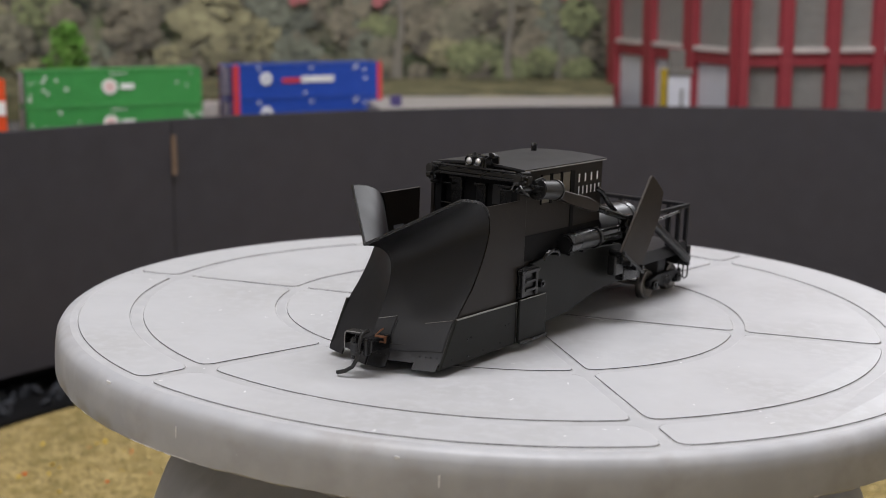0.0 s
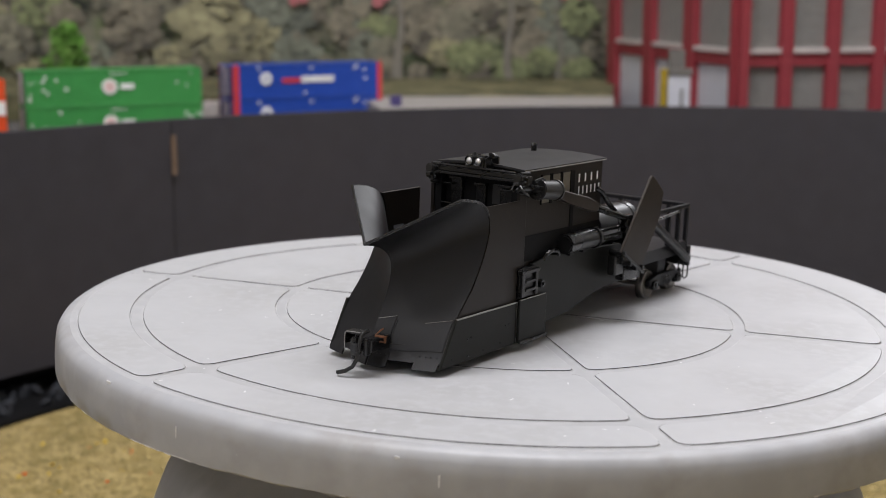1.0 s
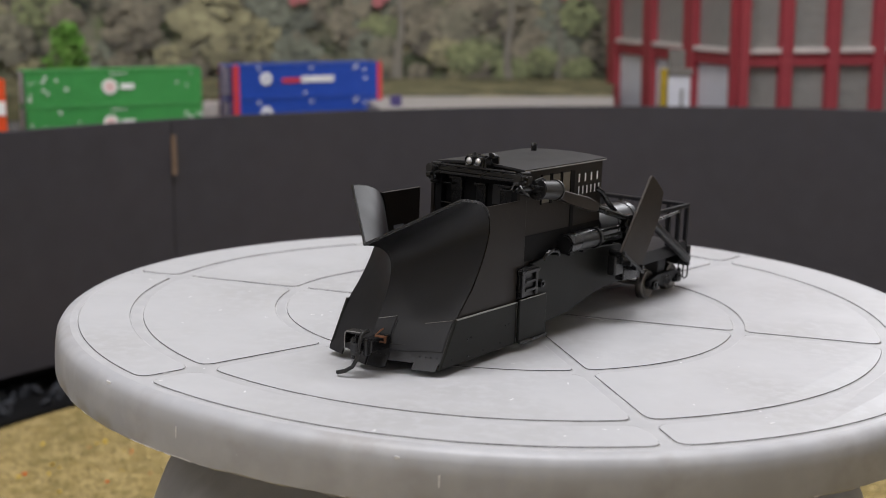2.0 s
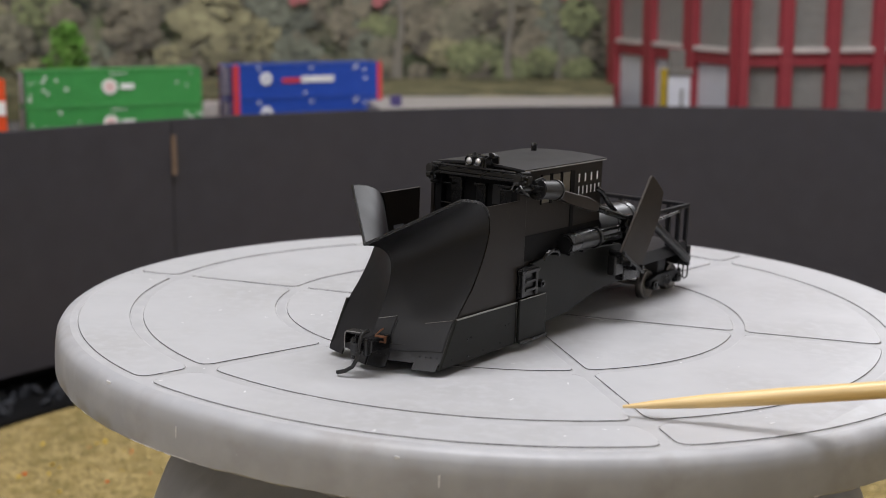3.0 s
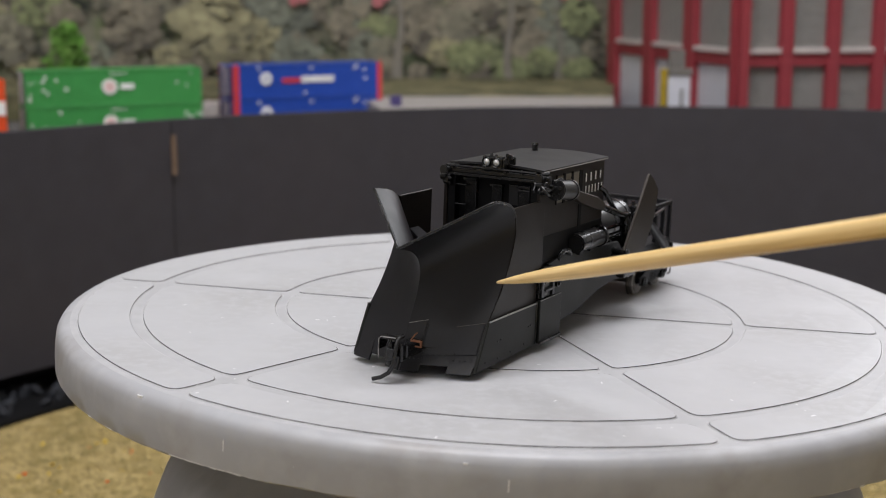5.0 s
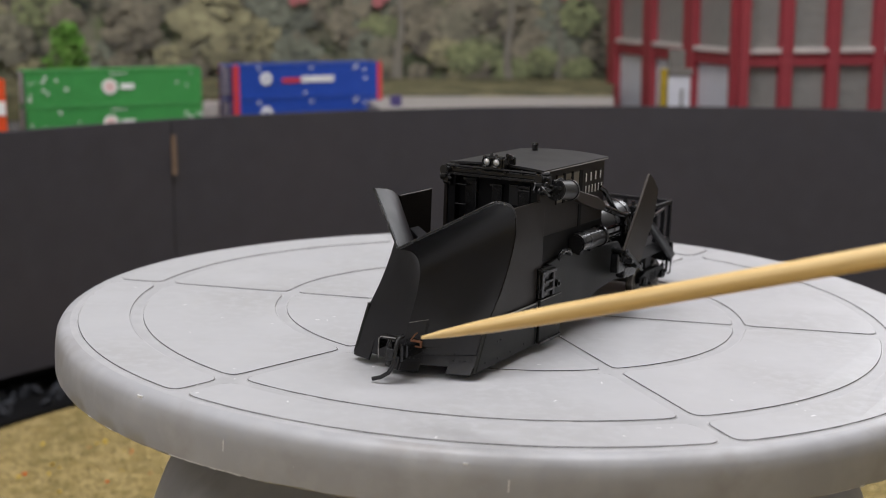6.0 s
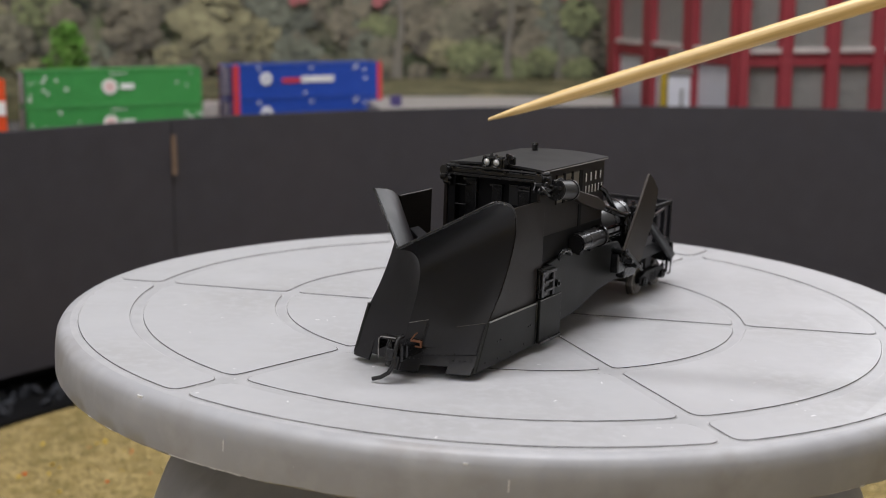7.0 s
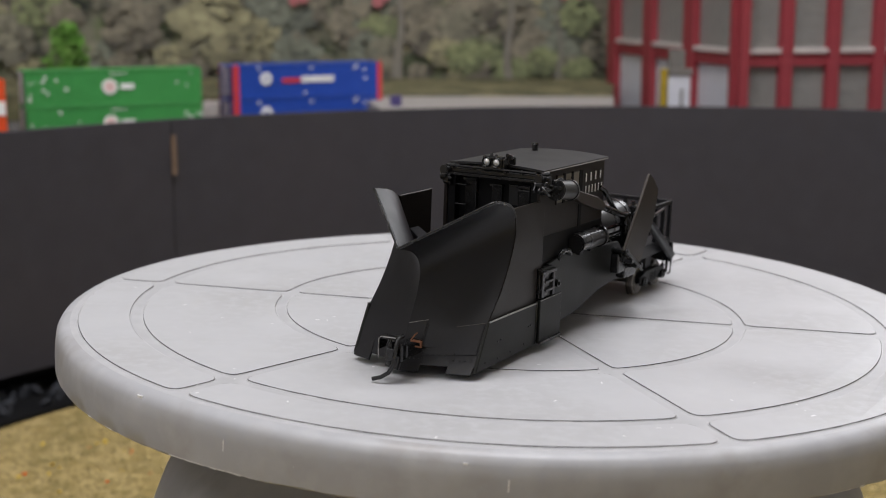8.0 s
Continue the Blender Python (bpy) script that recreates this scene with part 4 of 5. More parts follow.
        p("brace", bm, BLACK, parent=wing)
        bm = B()
        rod(bm, (-25.5, s * 24.6, 31.6), (-56.0, s * 18.6, 30.6), 0.55, 0.5, 8)
        p("tie_rod", bm, BLACK_GLOSS, parent=wing)
        bm = B()
        tube(bm, [(4.5, s * 17.0, 44.6), (3.6, s * 18.2, 43.6), (-0.5, s * 18.6, 39.6), (-6.9, s * 18.8, 35.2), (-9.0, s * 19.4, 33.6)], 0.85)
        p("strut", bm, BLACK_GLOSS, smooth=True)
    # lifting arm: drum, tapered beam and rod
    bm = B()
    rod(bm, (47.0, 20.2, 48.5), (37.4, 20.2, 47.5), 2.75, 2.95, 24, 0.4)
    rod(bm, (37.8, 20.2, 47.5), (36.3, 20.2, 47.4), 3.25, 3.25, 24, 0.3)
    arm = p("lifting_drum", bm, DRUM, smooth=True)
    bm = B()
    rod(bm, (47.9, 20.2, 48.6), (46.6, 20.2, 48.4), 3.15, 3.15, 24, 0.25)
    rod(bm, (49.4, 20.2, 48.8), (47.8, 20.2, 48.6), 1.1, 1.5, 14, 0.2)
    for k in range(5):
        a = 0.4 + k * 1.2566
        yy, zz = 20.2 + 1.9 * math.cos(a), 48.6 + 1.9 * math.sin(a)
        box(bm, 47.8, 48.9, yy - 0.45, yy + 0.45, zz - 0.45, zz + 0.45, 0.12)
    p("drum_cap", bm, WET_BLACK, parent=arm, smooth=True)
    bm = B()
    # claw of cheek plates and pulleys ahead of the drum
    for yy in (17.6, 19.3):
        prism(bm, [(49.0, 49.0), (51.4, 51.8), (56.6, 51.0), (58.2, 49.4), (57.6, 48.4), (55.6, 49.6), (53.0, 49.8), (51.2, 47.2)], 1, yy - 0.3, yy + 0.3, 0.12)
    rod(bm, (54.2, 17.9, 50.2), (54.2, 19.0, 50.2), 1.5, 1.5, 18, 0.2)
    rod(bm, (50.6, 17.2, 49.6), (50.6, 20.6, 49.6), 0.8, 0.8, 12, 0.15)
    tube(bm, [(56.8, 19.8, 50.4), (57.4, 20.6, 49.6), (56.6, 21.4, 48.4), (55.0, 21.4, 47.8)], 0.45, 8)
    tube(bm, [(50.4, 20.8, 51.4), (48.4, 21.8, 52.2), (46.4, 21.8, 51.6)], 0.4, 8)
    p("claw", bm, WET_BLACK, parent=arm, smooth=True)
    bm = B()
    prism(bm, [(37.0, 48.0), (37.0, 45.6), (31.6, 43.2), (18.3, 39.6), (12.6, 38.2), (10.6, 38.6), (10.4, 40.2), (11.6, 40.9), (16.9, 43.3)], 1, 20.4 - 1.2, 20.4 + 1.2, 0.3)
    p("lifting_arm", bm, WING, parent=arm)
    bm = B()
    rod(bm, (11.5, 20.5, 39.4), (-9.8, 20.9, 33.6), 1.15, 1.0, 10)
    box(bm, -12.6, -8.8, 20.8 - 1.4, 20.8 + 1.4, 28.0, 34.8, 0.5)
    box(bm, -11.5, -9.0, 21.4 - 1.1, 21.4 + 1.1, 17.5, 28.5, 0.3)
    p("link_rod", bm, BLACK_GLOSS, parent=arm)
    # rear railing
    for s in (1, -1):
        for x in (-65.0, -58.0, -50.0):
            bm = B()
            box(bm, x - 0.7, x + 0.7, s * 17.6 - 0.7, s * 17.6 + 0.7, 17.0, 32.2, 0.2)
            p("rail_post", bm, BLACK)
        bm = B()
        box(bm, -66, -27, s * 17.6 - 0.6, s * 17.6 + 0.6, 31.0, 32.4, 0.2)
        p("top_rail", bm, BLACK)
    for y in (-10, 0, 10):
        bm = B()
        box(bm, -66.0, -64.6, y - 0.7, y + 0.7, 17.0, 32.2, 0.2)
        p("rail_post", bm, BLACK)
    bm = B()
    box(bm, -66.2, -64.6, -18, 18.2, 31.0, 32.5, 0.2)
    p("end_rail", bm, BLACK)
    for x, y, z0, z1, w in ((-32, 9, 18.2, 27, 4.5), (-44, -6, 18.2, 24, 6), (-33, 15, 28, 34, 2.4)):
        bm = B()
        box(bm, x - w, x + w, y - w * 0.7, y + w * 0.7, z0, z1, 0.5)
        rod(bm, (x, y, z1), (x, y, z1 + 1.6), w * 0.35, w * 0.3, 12)
        p("machine_box", bm, BLACK_GLOSS)
    return car


def bars():
    """Marking blocks of the lettering on the cab side: an upper row of four, a lower row of six."""
    out = []
    for i in range(4):
        x = 18.0 - i * 3.95
        out.append((x - 1.55, x - 0.75, 47.7, 50.4, 1))
    for i in range(6):
        x = 17.6 - i * 2.62
        out.append((x - 1.15, x - 0.50, 43.8, 46.3, 1))
    return out


def cab_shell():
    bm = B()
    pts = [(-13.5, 16), (16.8, 16), (16.8, 53.5)]
    for i in range(1, 10):
        y = 16.8 - 30.3 * i / 10
        pts.append((y, 53.5 + 0.7 * (1 - ((y - 1.65) / 15.15) ** 2)))
    pts.append((-13.5, 53.5))
    prism(bm, pts, 0, 1.2, 49.0, 0.15)
    return bm


WINDOW_GLASS = material("smoky_cab_glazing", (0.24, 0.22, 0.185), 0.15, grain=0.2, scale=500, blot=90)
CAB_BLACK = material("warm_black_cab_paint", (0.0150, 0.0116, 0.0094), 0.42, grain=0.18, scale=600, bump=0.00003, blot=60, tint=(0.022, 0.0158, 0.0120), spec=0.32)
DRUM = material("dull_black_casting", (0.02, 0.019, 0.018), 0.45, grain=0.15, scale=600, blot=90, spec=0.45)
TANK = material("satin_black_tank", (0.025, 0.025, 0.026), 0.32, grain=0.15, scale=500, blot=80)
SKIRT = material("warm_black_plate", (0.0085, 0.0090, 0.0070), 0.42, grain=0.16, scale=700, bump=0.00003, blot=70, tint=(0.0125, 0.0120, 0.0090), spec=0.20)
WING = material("warm_black_wing_paint", (0.027, 0.0205, 0.0155), 0.45, grain=0.2, scale=500, blot=60, tint=(0.038, 0.027, 0.019), spec=0.32)
car = spreader()
CAR_ON_TABLE = pose(0.0149, 0.0, 0.0002, 0, 0, 235.3)


# ---- the stick ----
def stick():
    bm = B()
    prof = [(0, 0.0), (0.0004, 0.0003), (0.0011, 0.008), (0.0018, 0.022), (0.00215, 0.040), (0.00225, 0.08), (0.0023, 0.30), (0.0020, 0.3015), (0, 0.3018)]
    n = 20
    lathe(bm, prof, n)
    bmesh.ops.transform(bm, matrix=pose(0, 0, 0, 0, 90, 0), verts=bm.verts)
    ob = part("wooden_stick", bm, WOOD, smooth=True)
    return tagged(ob, "pale bamboo stick with a pointed tip, used as pointer", "stick")


pointer = stick()


# ---- the layout behind: containers, tree, building ----
def container(mat, end_mat, x, y, z, length, height, width, turn, label, stripes=None):
    c = tagged(new("container"), label, "container", "stacked containers")
    c.matrix_basis = pose(x, y, z, 0, 0, turn)
    h2, w2, l2 = height, width / 2, length / 2
    bm = B()
    # corrugated side pressed into one sheet
    n = int(length / 0.0035)
    prof = [(-l2, w2 - 0.0006), (-l2, -w2 + 0.0008)]
    for i in range(n):
        xa = -l2 + 0.003 + (length - 0.006) * i / n
        prof += [(xa, -w2 + 0.0008), (xa + 0.0005, -w2), (xa + 0.0019, -w2), (xa + 0.0024, -w2 + 0.0008)]
    prof += [(l2, -w2 + 0.0008), (l2, w2 - 0.0006)]
    prism(bm, prof, 2, 0.0008, h2 - 0.0004)
    part("body", bm, mat, c)
    for xx in (-l2, l2 - 0.0022):
        for yy in (-w2 - 0.0003, w2 - 0.0019):
            bm = B()
            box(bm, xx, xx + 0.0022, yy, yy + 0.0022, 0, h2, 0.0003)
            part("corner_post", bm, stripes or mat, c)
    for zz in (0, h2 - 0.0016):
        bm = B()
        box(bm, -l2 + 0.0022, l2 - 0.0022, -w2 - 0.0003, -w2 + 0.0012, zz, zz + 0.0016, 0.0003)
        part("side_rail", bm, mat, c)
    bm = B()
    box(bm, -l2 - 0.0006, -l2 + 0.0002, -w2 + 0.002, w2 - 0.002, 0.0015, h2 - 0.0015, 0.0002)
    part("door", bm, end_mat, c)
    for yy in (-0.008, -0.003, 0.003, 0.008):
        bm = B()
        rod(bm, (-l2 - 0.0009, yy, 0.002), (-l2 - 0.0009, yy, h2 - 0.002), 0.0004, n=6)
        part("lock_rod", bm, SILL, c)
    return c


def on_side(c, w, name, mat, x0, x1, z0, z1):
    bm = B()
    box(bm, x0, x1, -w / 2 - 0.0006, -w / 2 - 0.0002, z0, z1)
    part(name, bm, mat, c)


def disc_on_side(c, w, mat, x, z, r, lift=0.0):
    bm = B()
    rod(bm, (x, -w / 2 - 0.0002, z), (x, -w / 2 - 0.0007 - lift, z), r, r, 24)
    part("emblem", bm, mat, c)


def stack_green():
    rng = random.Random(2)
    L, H, W = 0.1624, 0.0330, 0.038
    for k in range(2):
        c = container(C_GREEN, C_DARKEND, -0.3338, 0.8230, -0.027 + k * 0.0334, L, H, W, 25.4, "green corrugated container with a pale round emblem, in a two-high stack")
        disc_on_side(c, W, WHITE_PAINT, -0.0055, 0.0170, 0.0070)
        disc_on_side(c, W, PALE_PINK, -0.0055, 0.0170, 0.0050, 0.0003)
        on_side(c, W, "lettering_bar", WHITE_PAINT, 0.0045, 0.0170, 0.0145, 0.0195)
        on_side(c, W, "lettering_bar", WHITE_PAINT, -0.005, 0.010, 0.0286, 0.0294)
        for i in range(15):
            x = rng.choice((rng.uniform(-0.078, -0.03), rng.uniform(0.045, 0.082)))
            z, s = rng.uniform(0.005, 0.029), rng.uniform(0.0007, 0.0014)
            on_side(c, W, "marking", WHITE_PAINT, x - s, x + s, z - s, z + s)


def stack_blue():
    L, H, W = 0.163, 0.0330, 0.038
    for k in range(2):
        c = container(C_BLUE, C_DARKBLUE, -0.1662, 0.9304, -0.027 + k * 0.0334, L, H, W, 30.2, "blue container with red ends and white lettering, in a two-high stack", C_RED)
        on_side(c, W, "red_band", C_RED, -L / 2 - 0.0002, -L / 2 + 0.0062, 0.0, H)
        on_side(c, W, "red_band", C_RED, L / 2 - 0.005, L / 2 + 0.0002, 0.0, H)
        disc_on_side(c, W, WHITE_PAINT, -0.0470, 0.0190, 0.0062)
        disc_on_side(c, W, C_BLUE, -0.0470, 0.0190, 0.0018, 0.0003)
        if k:
            on_side(c, W, "lettering_bar", C_RED, -0.030, -0.010, 0.0145, 0.0192)
            on_side(c, W, "lettering_bar", WHITE_PAINT, -0.009, 0.027, 0.0145, 0.0205)
        for x, z in ((0.002, 0.0285), (0.0615, 0.0255), (0.0625, 0.0165), (-0.055, 0.029), (0.053, 0.0295), (0.050, 0.0275), (-0.005, 0.004)):
            s = 0.0012
            on_side(c, W, "marking", WHITE_PAINT, x - s, x + s, z - s, z + s)


def tree():
    t = tagged(new("tree"), "small bright green model tree behind the containers", "tree")
    t.matrix_basis = pose(-0.422, 1.00, -0.027)
    bm = B()
    tube(bm, [(0, 0, 0), (0.001, 0, 0.03), (-0.001, 0.001, 0.06), (0, 0, 0.1)], 0.0022)
    for i in range(9):
        a = i * 2.4
        z = 0.03 + i * 0.008
        rod(bm, (0, 0, z), (0.018 * math.cos(a), 0.018 * math.sin(a), z + 0.012), 0.001, 0.0004, 6)
    part("trunk", bm, BARK, t)
    bm = B()
    rng = random.Random(7)
    for i in range(620):
        z = rng.uniform(0.022, 0.104)
        w = 0.0255 * math.sqrt(max(0.04, 1 - ((z - 0.058) / 0.048) ** 2)) * (0.7 + 0.4 * rng.random())
        a = rng.uniform(0, 6.283)
        r = w * math.sqrt(rng.random())
        s = rng.uniform(0.0022, 0.0046)
        m = Matrix.Translation((r * math.cos(a), r * math.sin(a), z)) @ Euler([rng.uniform(0, 6) for _ in range(3)]).to_matrix().to_4x4() @ Matrix.Diagonal((s, s * 0.7, s * 0.4, 1))
        bmesh.ops.create_icosphere(bm, subdivisions=1, radius=1, matrix=m)
    part("crown", bm, LEAF, t)


def face_of_building(b, origin, along, cols, width, col_w, lower_mat):
    """A facade with piers, spandrels, sills and recessed windows; along is the unit vector of the wall."""
    ax = Vector((*along, 0))
    nrm = Vector((along[1], -along[0], 0))
    m = Matrix(((ax.x, -nrm.x, 0, origin[0]), (ax.y, -nrm.y, 0, origin[1]), (0, 0, 1, 0), (0, 0, 0, 1)))
    pitch = width / cols

    def bx(name, mat, x0, x1, y0, y1, z0, z1, bev=0.0004):
        bm = B()
        box(bm, x0, x1, y0, y1, z0, z1, bev, m)
        return part(name, bm, mat, b)
    for i in range(cols + 1):
        x = i * pitch
        bx("pier", BRICK_RED, x - col_w / 2, x + col_w / 2, -0.003, 0.006, -0.027, 0.30)
    zs = ((0.0390, 0.0515), (0.115, 0.1275), (0.191, 0.2035), (0.267, 0.30))
    for z0, z1 in zs:
        bx("spandrel", BRICK_RED, col_w / 2, width - col_w / 2, 0.0, 0.006, z0, z1)
    for i in range(cols):
        x0, x1 = i * pitch + col_w / 2, (i + 1) * pitch - col_w / 2
        for k, (z0, z1) in enumerate(((-0.027, 0.0390), (0.0515, 0.115), (0.1275, 0.191), (0.2035, 0.267))):
            if k:
                bx("window_sill", SILL, x0 - 0.001, x1 + 0.001, -0.0025, 0.005, z0, z0 + 0.0045)
            w = bx("window", (lower_mat if k == 0 else PANE), x0, x1, 0.0045, 0.006, z0, z1, 0)
            if not (k == 0 and lower_mat is DOOR_WHITE):
                for q in range(1, 7):
                    xx = x0 + (x1 - x0) * q / 7
                    bx("glazing_bar", PANE_BAR, xx - 0.0003, xx + 0.0003, 0.0038, 0.0046, z0, z1, 0)
                for q in range(1, 5):
                    zz = z0 + (z1 - z0) * q / 5
                    bx("glazing_bar", PANE_BAR, x0, x1, 0.0041, 0.0046, zz - 0.0002, zz + 0.0002, 0)


def building():
    b = tagged(new("building"), "red-framed model factory with large grid windows", "building")
    cx, cy = 0.2585, 0.846
    d = Vector((0.950, 0.312))
    e = Vector((-0.215, 0.9766))
    far = Vector((cx, cy)) + e * 0.352
    face_of_building(b, (far.x, far.y), (-e.x, -e.y), 3, 0.352, 0.027, DOOR_WHITE)
    face_of_building(b, (cx, cy), (d.x, d.y), 5, 0.262, 0.0130, PANE)
    bm = B()
    q = [Vector((cx, cy)) + d * 0.008 + e * 0.008, Vector((cx, cy)) + d * 0.256 + e * 0.008, Vector((cx, cy)) + d * 0.256 + e * 0.344, Vector((cx, cy)) + d * 0.008 + e * 0.344]
    prism(bm, [tuple(v) for v in q], 2, -0.027, 0.302)
    part("core", bm, KIOSK_GREY, b)
    bm = B()
    prism(bm, [tuple(v) for v in q], 2, 0.302, 0.308)
    part("roof", bm, KIOSK_GREY, b)


def kiosk():
    k = tagged(new("kiosk"), "small grey kiosk with a white sign and yellow post", "kiosk")
    k.matrix_basis = pose(0.1945, 0.80, 0.0)
    for name, mat, b in (("sign", DOOR_WHITE, (-0.0100, 0.0100, -0.006, 0.004, -0.027, 0.0337)), ("post", YELLOW, (-0.0168, -0.0105, -0.004, 0.002, -0.027, 0.040)), ("cap", KIOSK_GREY, (-0.0103, 0.0118, -0.007, 0.005, 0.0338, 0.0405)), ("dome", KIOSK_GREY, (-0.0095, 0.0050, -0.005, 0.004, 0.0406, 0.0570)), ("emblem", KIOSK_GREY, (0.001, 0.0035, -0.0068, -0.0061, 0.006, 0.022))):
        bm = B()
        box(bm, *b, 0.0008 if name != "emblem" else 0)
        part(name, bm, mat, k)


def small_things():
    c = container(C_ORANGE, C_ORANGE, -0.4569, 0.7270, -0.027, 0.10, 0.0610, 0.029, 25.0, "bright orange container beside the green stack")
    on_side(c, 0.029, "lettering_bar", WHITE_PAINT, 0.040, 0.0495, 0.030, 0.042)
    bm = B()
    box(bm, -0.2625, -0.2465, 0.900, 0.918, -0.027, 0.002, 0.001)
    box(bm, -0.2605, -0.2485, 0.898, 0.900, -0.018, -0.003, 0.0005)
    tagged(part("signal_box", bm, SILL), "small pale grey box between the container stacks", "box")
    bm = B()
    box(bm, -0.074, -0.063, 0.870, 0.880, 0.0, 0.010, 0.001)
    tagged(part("signal_box", bm, C_DARKBLUE), "small dark blue box beside the road", "box")


def flecks():
    rng = random.Random(11)
    for mat, name, n, label in ((FLECK_YELLOW, "leaf_scatter", 70, "yellow leaf flecks scattered on the grass mat"), (FLECK_ORANGE, "leaf_scatter", 36, "orange leaf flecks scattered on the grass mat")):
        bm = B()
        spots = [(rng.uniform(-0.42, -0.12), rng.uniform(0.22, 0.44)) for _ in range(n)] + [(rng.uniform(0.16, 0.34), rng.uniform(0.22, 0.42)) for _ in range(n // 2)]
        for x, y in spots:
            s = rng.uniform(0.0009, 0.0026)
            m = Matrix.Translation((x, y, GROUND_Z + s * 0.3)) @ Euler((rng.uniform(-0.5, 0.5), rng.uniform(-0.5, 0.5), rng.uniform(0, 6))).to_matrix().to_4x4() @ Matrix.Diagonal((s, s * rng.uniform(0.4, 0.9), s * 0.35, 1))
            bmesh.ops.create_icosphere(bm, subdivisions=1, radius=1, matrix=m)
        tagged(part(name, bm, mat), label, "leaves", kind="stuff")
    bm = B()
    for i in range(2600):
        x, y = (rng.uniform(-0.45, -0.12), rng.uniform(0.20, 0.46)) if i % 3 else (rng.uniform(0.16, 0.36), rng.uniform(0.20, 0.44))
        h, w, a = rng.uniform(0.0015, 0.004), 0.0003, rng.uniform(0, 6.28)
        dx, dy = w * math.cos(a), w * math.sin(a)
        lx, ly = rng.uniform(-0.002, 0.002), rng.uniform(-0.002, 0.002)
        vs = [bm.verts.new(q) for q in ((x - dx, y - dy, GROUND_Z - 0.0002), (x + dx, y + dy, GROUND_Z - 0.0002), (x + lx, y + ly, GROUND_Z + h))]
        bm.faces.new(vs)
    tagged(part("grass", bm, GRASS), "short golden static-grass fibres", "grass", kind="stuff")


stack_green()
stack_blue()
tree()
building()
kiosk()
small_things()
flecks()


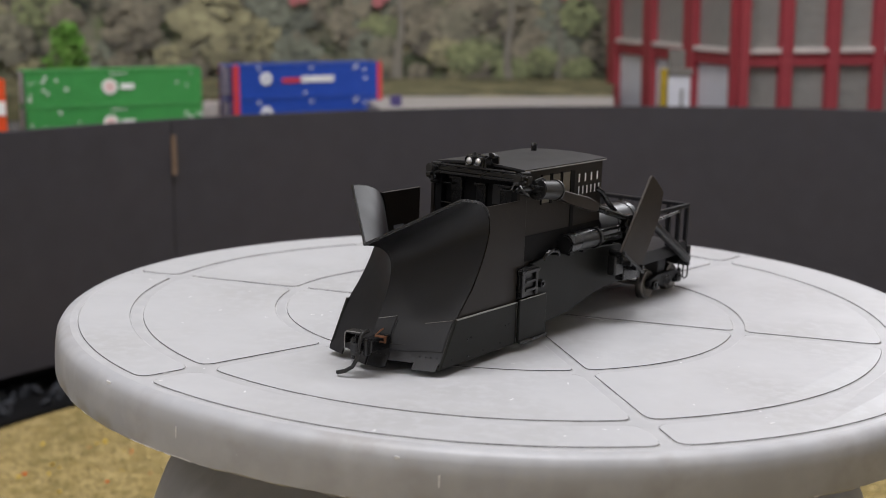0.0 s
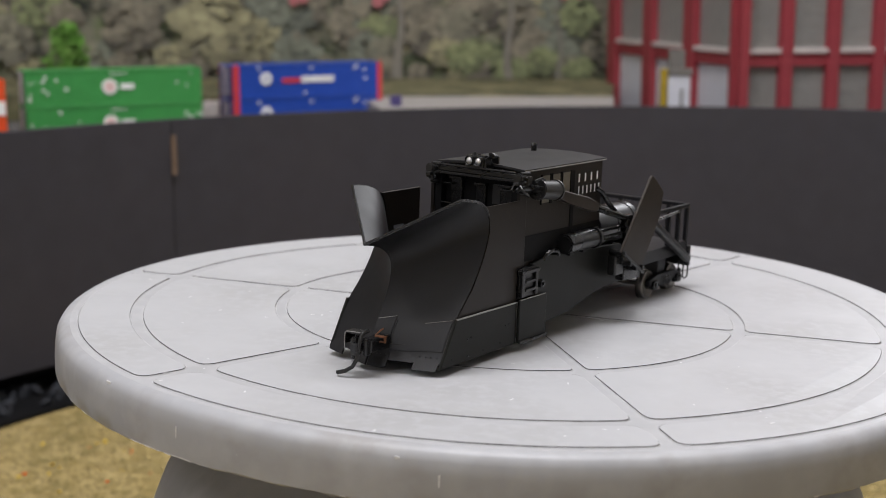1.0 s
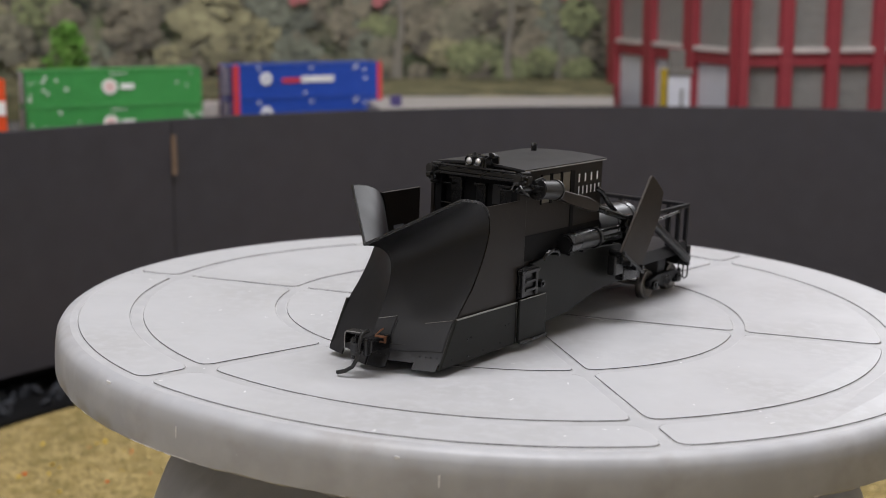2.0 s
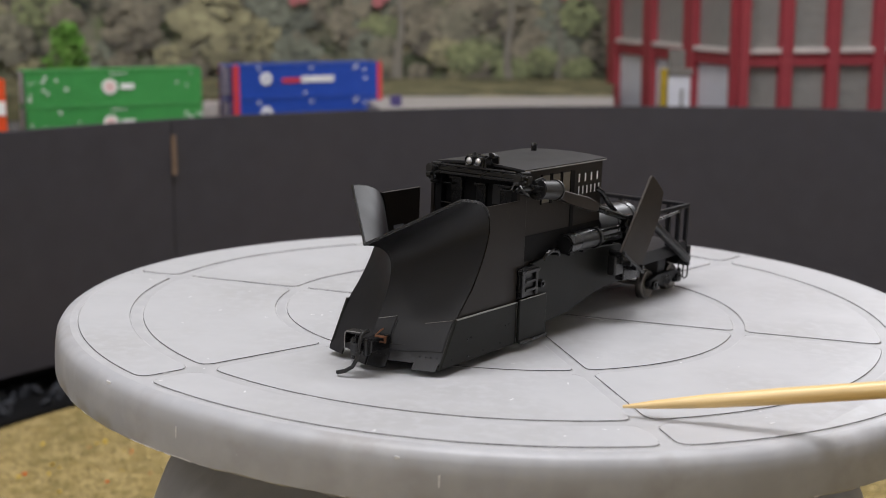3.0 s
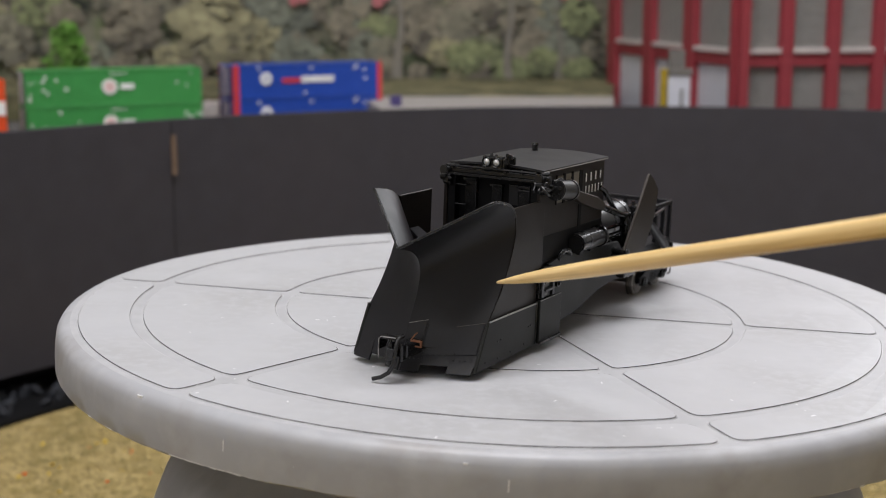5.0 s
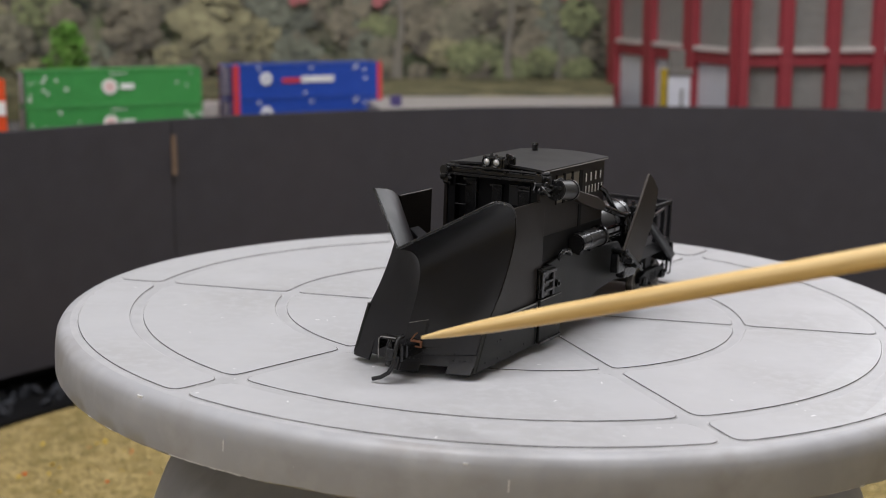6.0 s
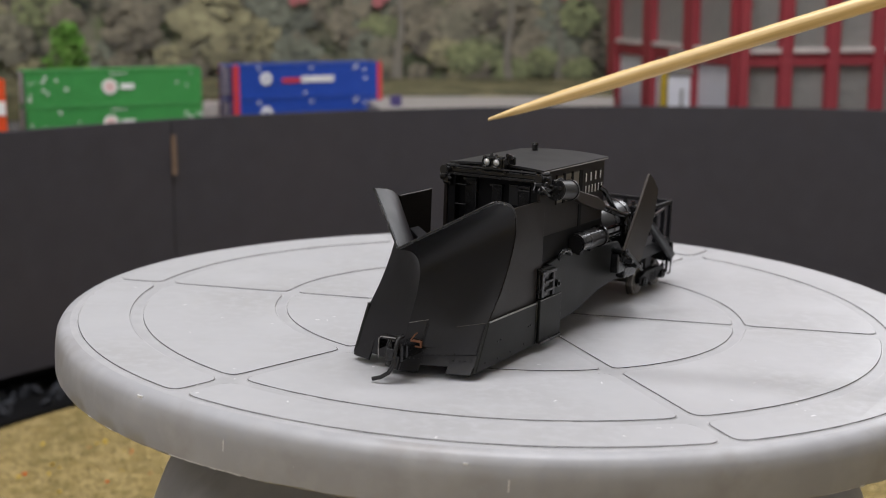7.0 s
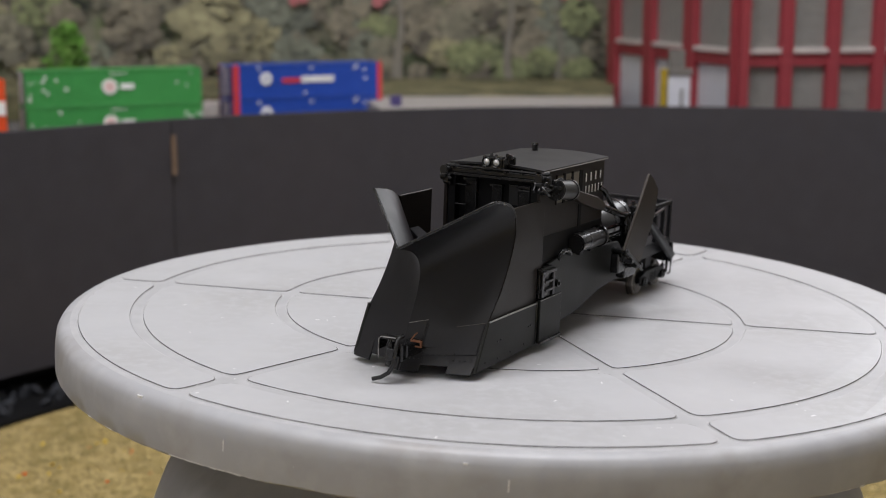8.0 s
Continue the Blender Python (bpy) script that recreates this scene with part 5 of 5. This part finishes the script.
# ---- what moves ----
def motions():
    turn = [(0.0, 0.0), (3.2, 0.0), (3.3, 0.03), (3.4, 0.42), (3.5, 0.86), (3.6, 0.96), (3.7, 0.99), (3.8, 1.0), (8.0, 1.0)]
    walk(table, [(t, TILT @ pose(0, 0, 0, 0, 0, 6.314 * a)) for t, a in turn])
    walk(car, [(t, TILT @ pose(0, 0, 0, 0, 0, 6.314 * a) @ CAR_ON_TABLE) for t, a in turn])
    walk(pointer, [
        (0.0, pose(0.1249, -0.1008, 0.0094, 0, -14.82, 4.36)),
        (1.7, pose(0.1229, -0.1055, 0.0107, 0, -13.50, 7.63)),
        (2.1, pose(0.1047, -0.1072, 0.0081, 0, -9.10, 7.61)),
        (2.4, pose(0.0554, -0.1032, -0.0000, 0, -23.23, -41.03)),
        (2.6, pose(0.0300, -0.1117, 0.0009, 0, -13.79, -18.26)),
        (2.8, pose(0.0219, -0.1142, 0.0012, 0, -10.40, -14.37)),
        (2.9, pose(0.0234, -0.1145, 0.0011, 0, -9.40, -14.70)),
        (3.0, pose(0.0239, -0.1144, 0.0011, 0, -8.41, -15.04)),
        (3.1, pose(0.0240, -0.1139, 0.0011, 0, -7.08, -15.72)),
        (3.2, pose(0.0237, -0.1140, 0.0011, 0, -6.21, -15.77)),
        (3.3, pose(0.0240, -0.1144, 0.0011, 0, -5.67, -15.59)),
        (3.4, pose(0.0284, -0.1134, 0.0009, 0, -5.29, -17.79)),
        (3.5, pose(0.0345, -0.1122, 0.0007, 0, -6.86, -20.75)),
        (3.6, pose(0.0358, -0.1106, 0.0007, 0, -7.69, -22.72)),
        (3.7, pose(0.0353, -0.1106, 0.0007, 0, -8.18, -22.39)),
        (3.8, pose(0.0359, -0.1095, 0.0007, 0, -10.48, -23.28)),
        (3.9, pose(0.0355, -0.0981, 0.0049, 0, -15.44, -35.60)),
        (4.0, pose(0.0209, -0.0840, 0.0177, 0, -16.20, -63.79)),
        (4.1, pose(0.0059, -0.0844, 0.0155, 0, -16.68, -62.32)),
        (4.2, pose(-0.0008, -0.0851, 0.0123, 0, -17.13, -59.56)),
        (4.3, pose(-0.0019, -0.0832, 0.0221, 0, -15.47, -59.29)),
        (4.4, pose(0.0007, -0.0822, 0.0275, 0, -14.53, -60.41)),
        (4.5, pose(0.0001, -0.0814, 0.0316, 0, -14.08, -60.21)),
        (4.6, pose(-0.0038, -0.0818, 0.0294, 0, -14.21, -58.67)),
        (4.7, pose(-0.0035, -0.0820, 0.0288, 0, -14.31, -58.78)),
        (5.0, pose(-0.0075, -0.0872, 0.0281, 0, -14.84, -56.01)),
        (5.4, pose(-0.0200, -0.1051, 0.0274, 0, -15.97, -46.25)),
        (5.8, pose(-0.0258, -0.1229, 0.0274, 0, -16.68, -37.88)),
        (5.9, pose(-0.0281, -0.1256, 0.0223, 0, -17.36, -36.38)),
        (6.0, pose(-0.0278, -0.1272, 0.0227, 0, -16.51, -35.93)),
        (6.1, pose(-0.0281, -0.1292, 0.0210, 0, -16.37, -35.17)),
        (6.2, pose(-0.0284, -0.1315, 0.0176, 0, -16.85, -34.32)),
        (6.3, pose(-0.0302, -0.1332, 0.0175, 0, -16.62, -33.10)),
        (6.4, pose(-0.0307, -0.1343, 0.0212, 0, -16.99, -32.17)),
        (6.5, pose(-0.0327, -0.1117, 0.0463, 0, -12.24, -13.49)),
        (6.6, pose(-0.0169, -0.0913, 0.0606, 0, -9.78, 2.88)),
        (6.7, pose(-0.0038, -0.0828, 0.0721, 0, -10.73, -0.43)),
        (6.8, pose(-0.0030, -0.0746, 0.0816, 0, -12.34, -3.79)),
        (6.9, pose(-0.0062, -0.0695, 0.0747, 0, -16.33, -6.31)),
        (7.0, pose(-0.0096, -0.0639, 0.0707, 0, -17.60, -9.10)),
        (7.1, pose(-0.0106, -0.0647, 0.0664, 0, -18.44, -8.81)),
        (7.2, pose(-0.0090, -0.0652, 0.0640, 0, -19.06, -8.87)),
        (7.3, pose(-0.0067, -0.0657, 0.0615, 0, -19.51, -9.05)),
        (7.4, pose(-0.0037, -0.0661, 0.0591, 0, -18.76, -9.59)),
        (7.5, pose(-0.0030, -0.0657, 0.0615, 0, -19.02, -9.62)),
        (7.6, pose(-0.0006, -0.0666, 0.0566, 0, -18.66, -10.01)),
        (7.7, pose(-0.0011, -0.0650, 0.0648, 0, -17.93, -10.09)),
        (7.8, pose(-0.0030, -0.0666, 0.0563, 0, -18.26, -9.77)),
        (7.9, pose(0.0020, -0.0613, 0.0847, 0, -17.81, -10.54)),
        (8.0, pose(0.0141, -0.0529, 0.1297, 0, -20.39, -11.99)),
    ])


motions()
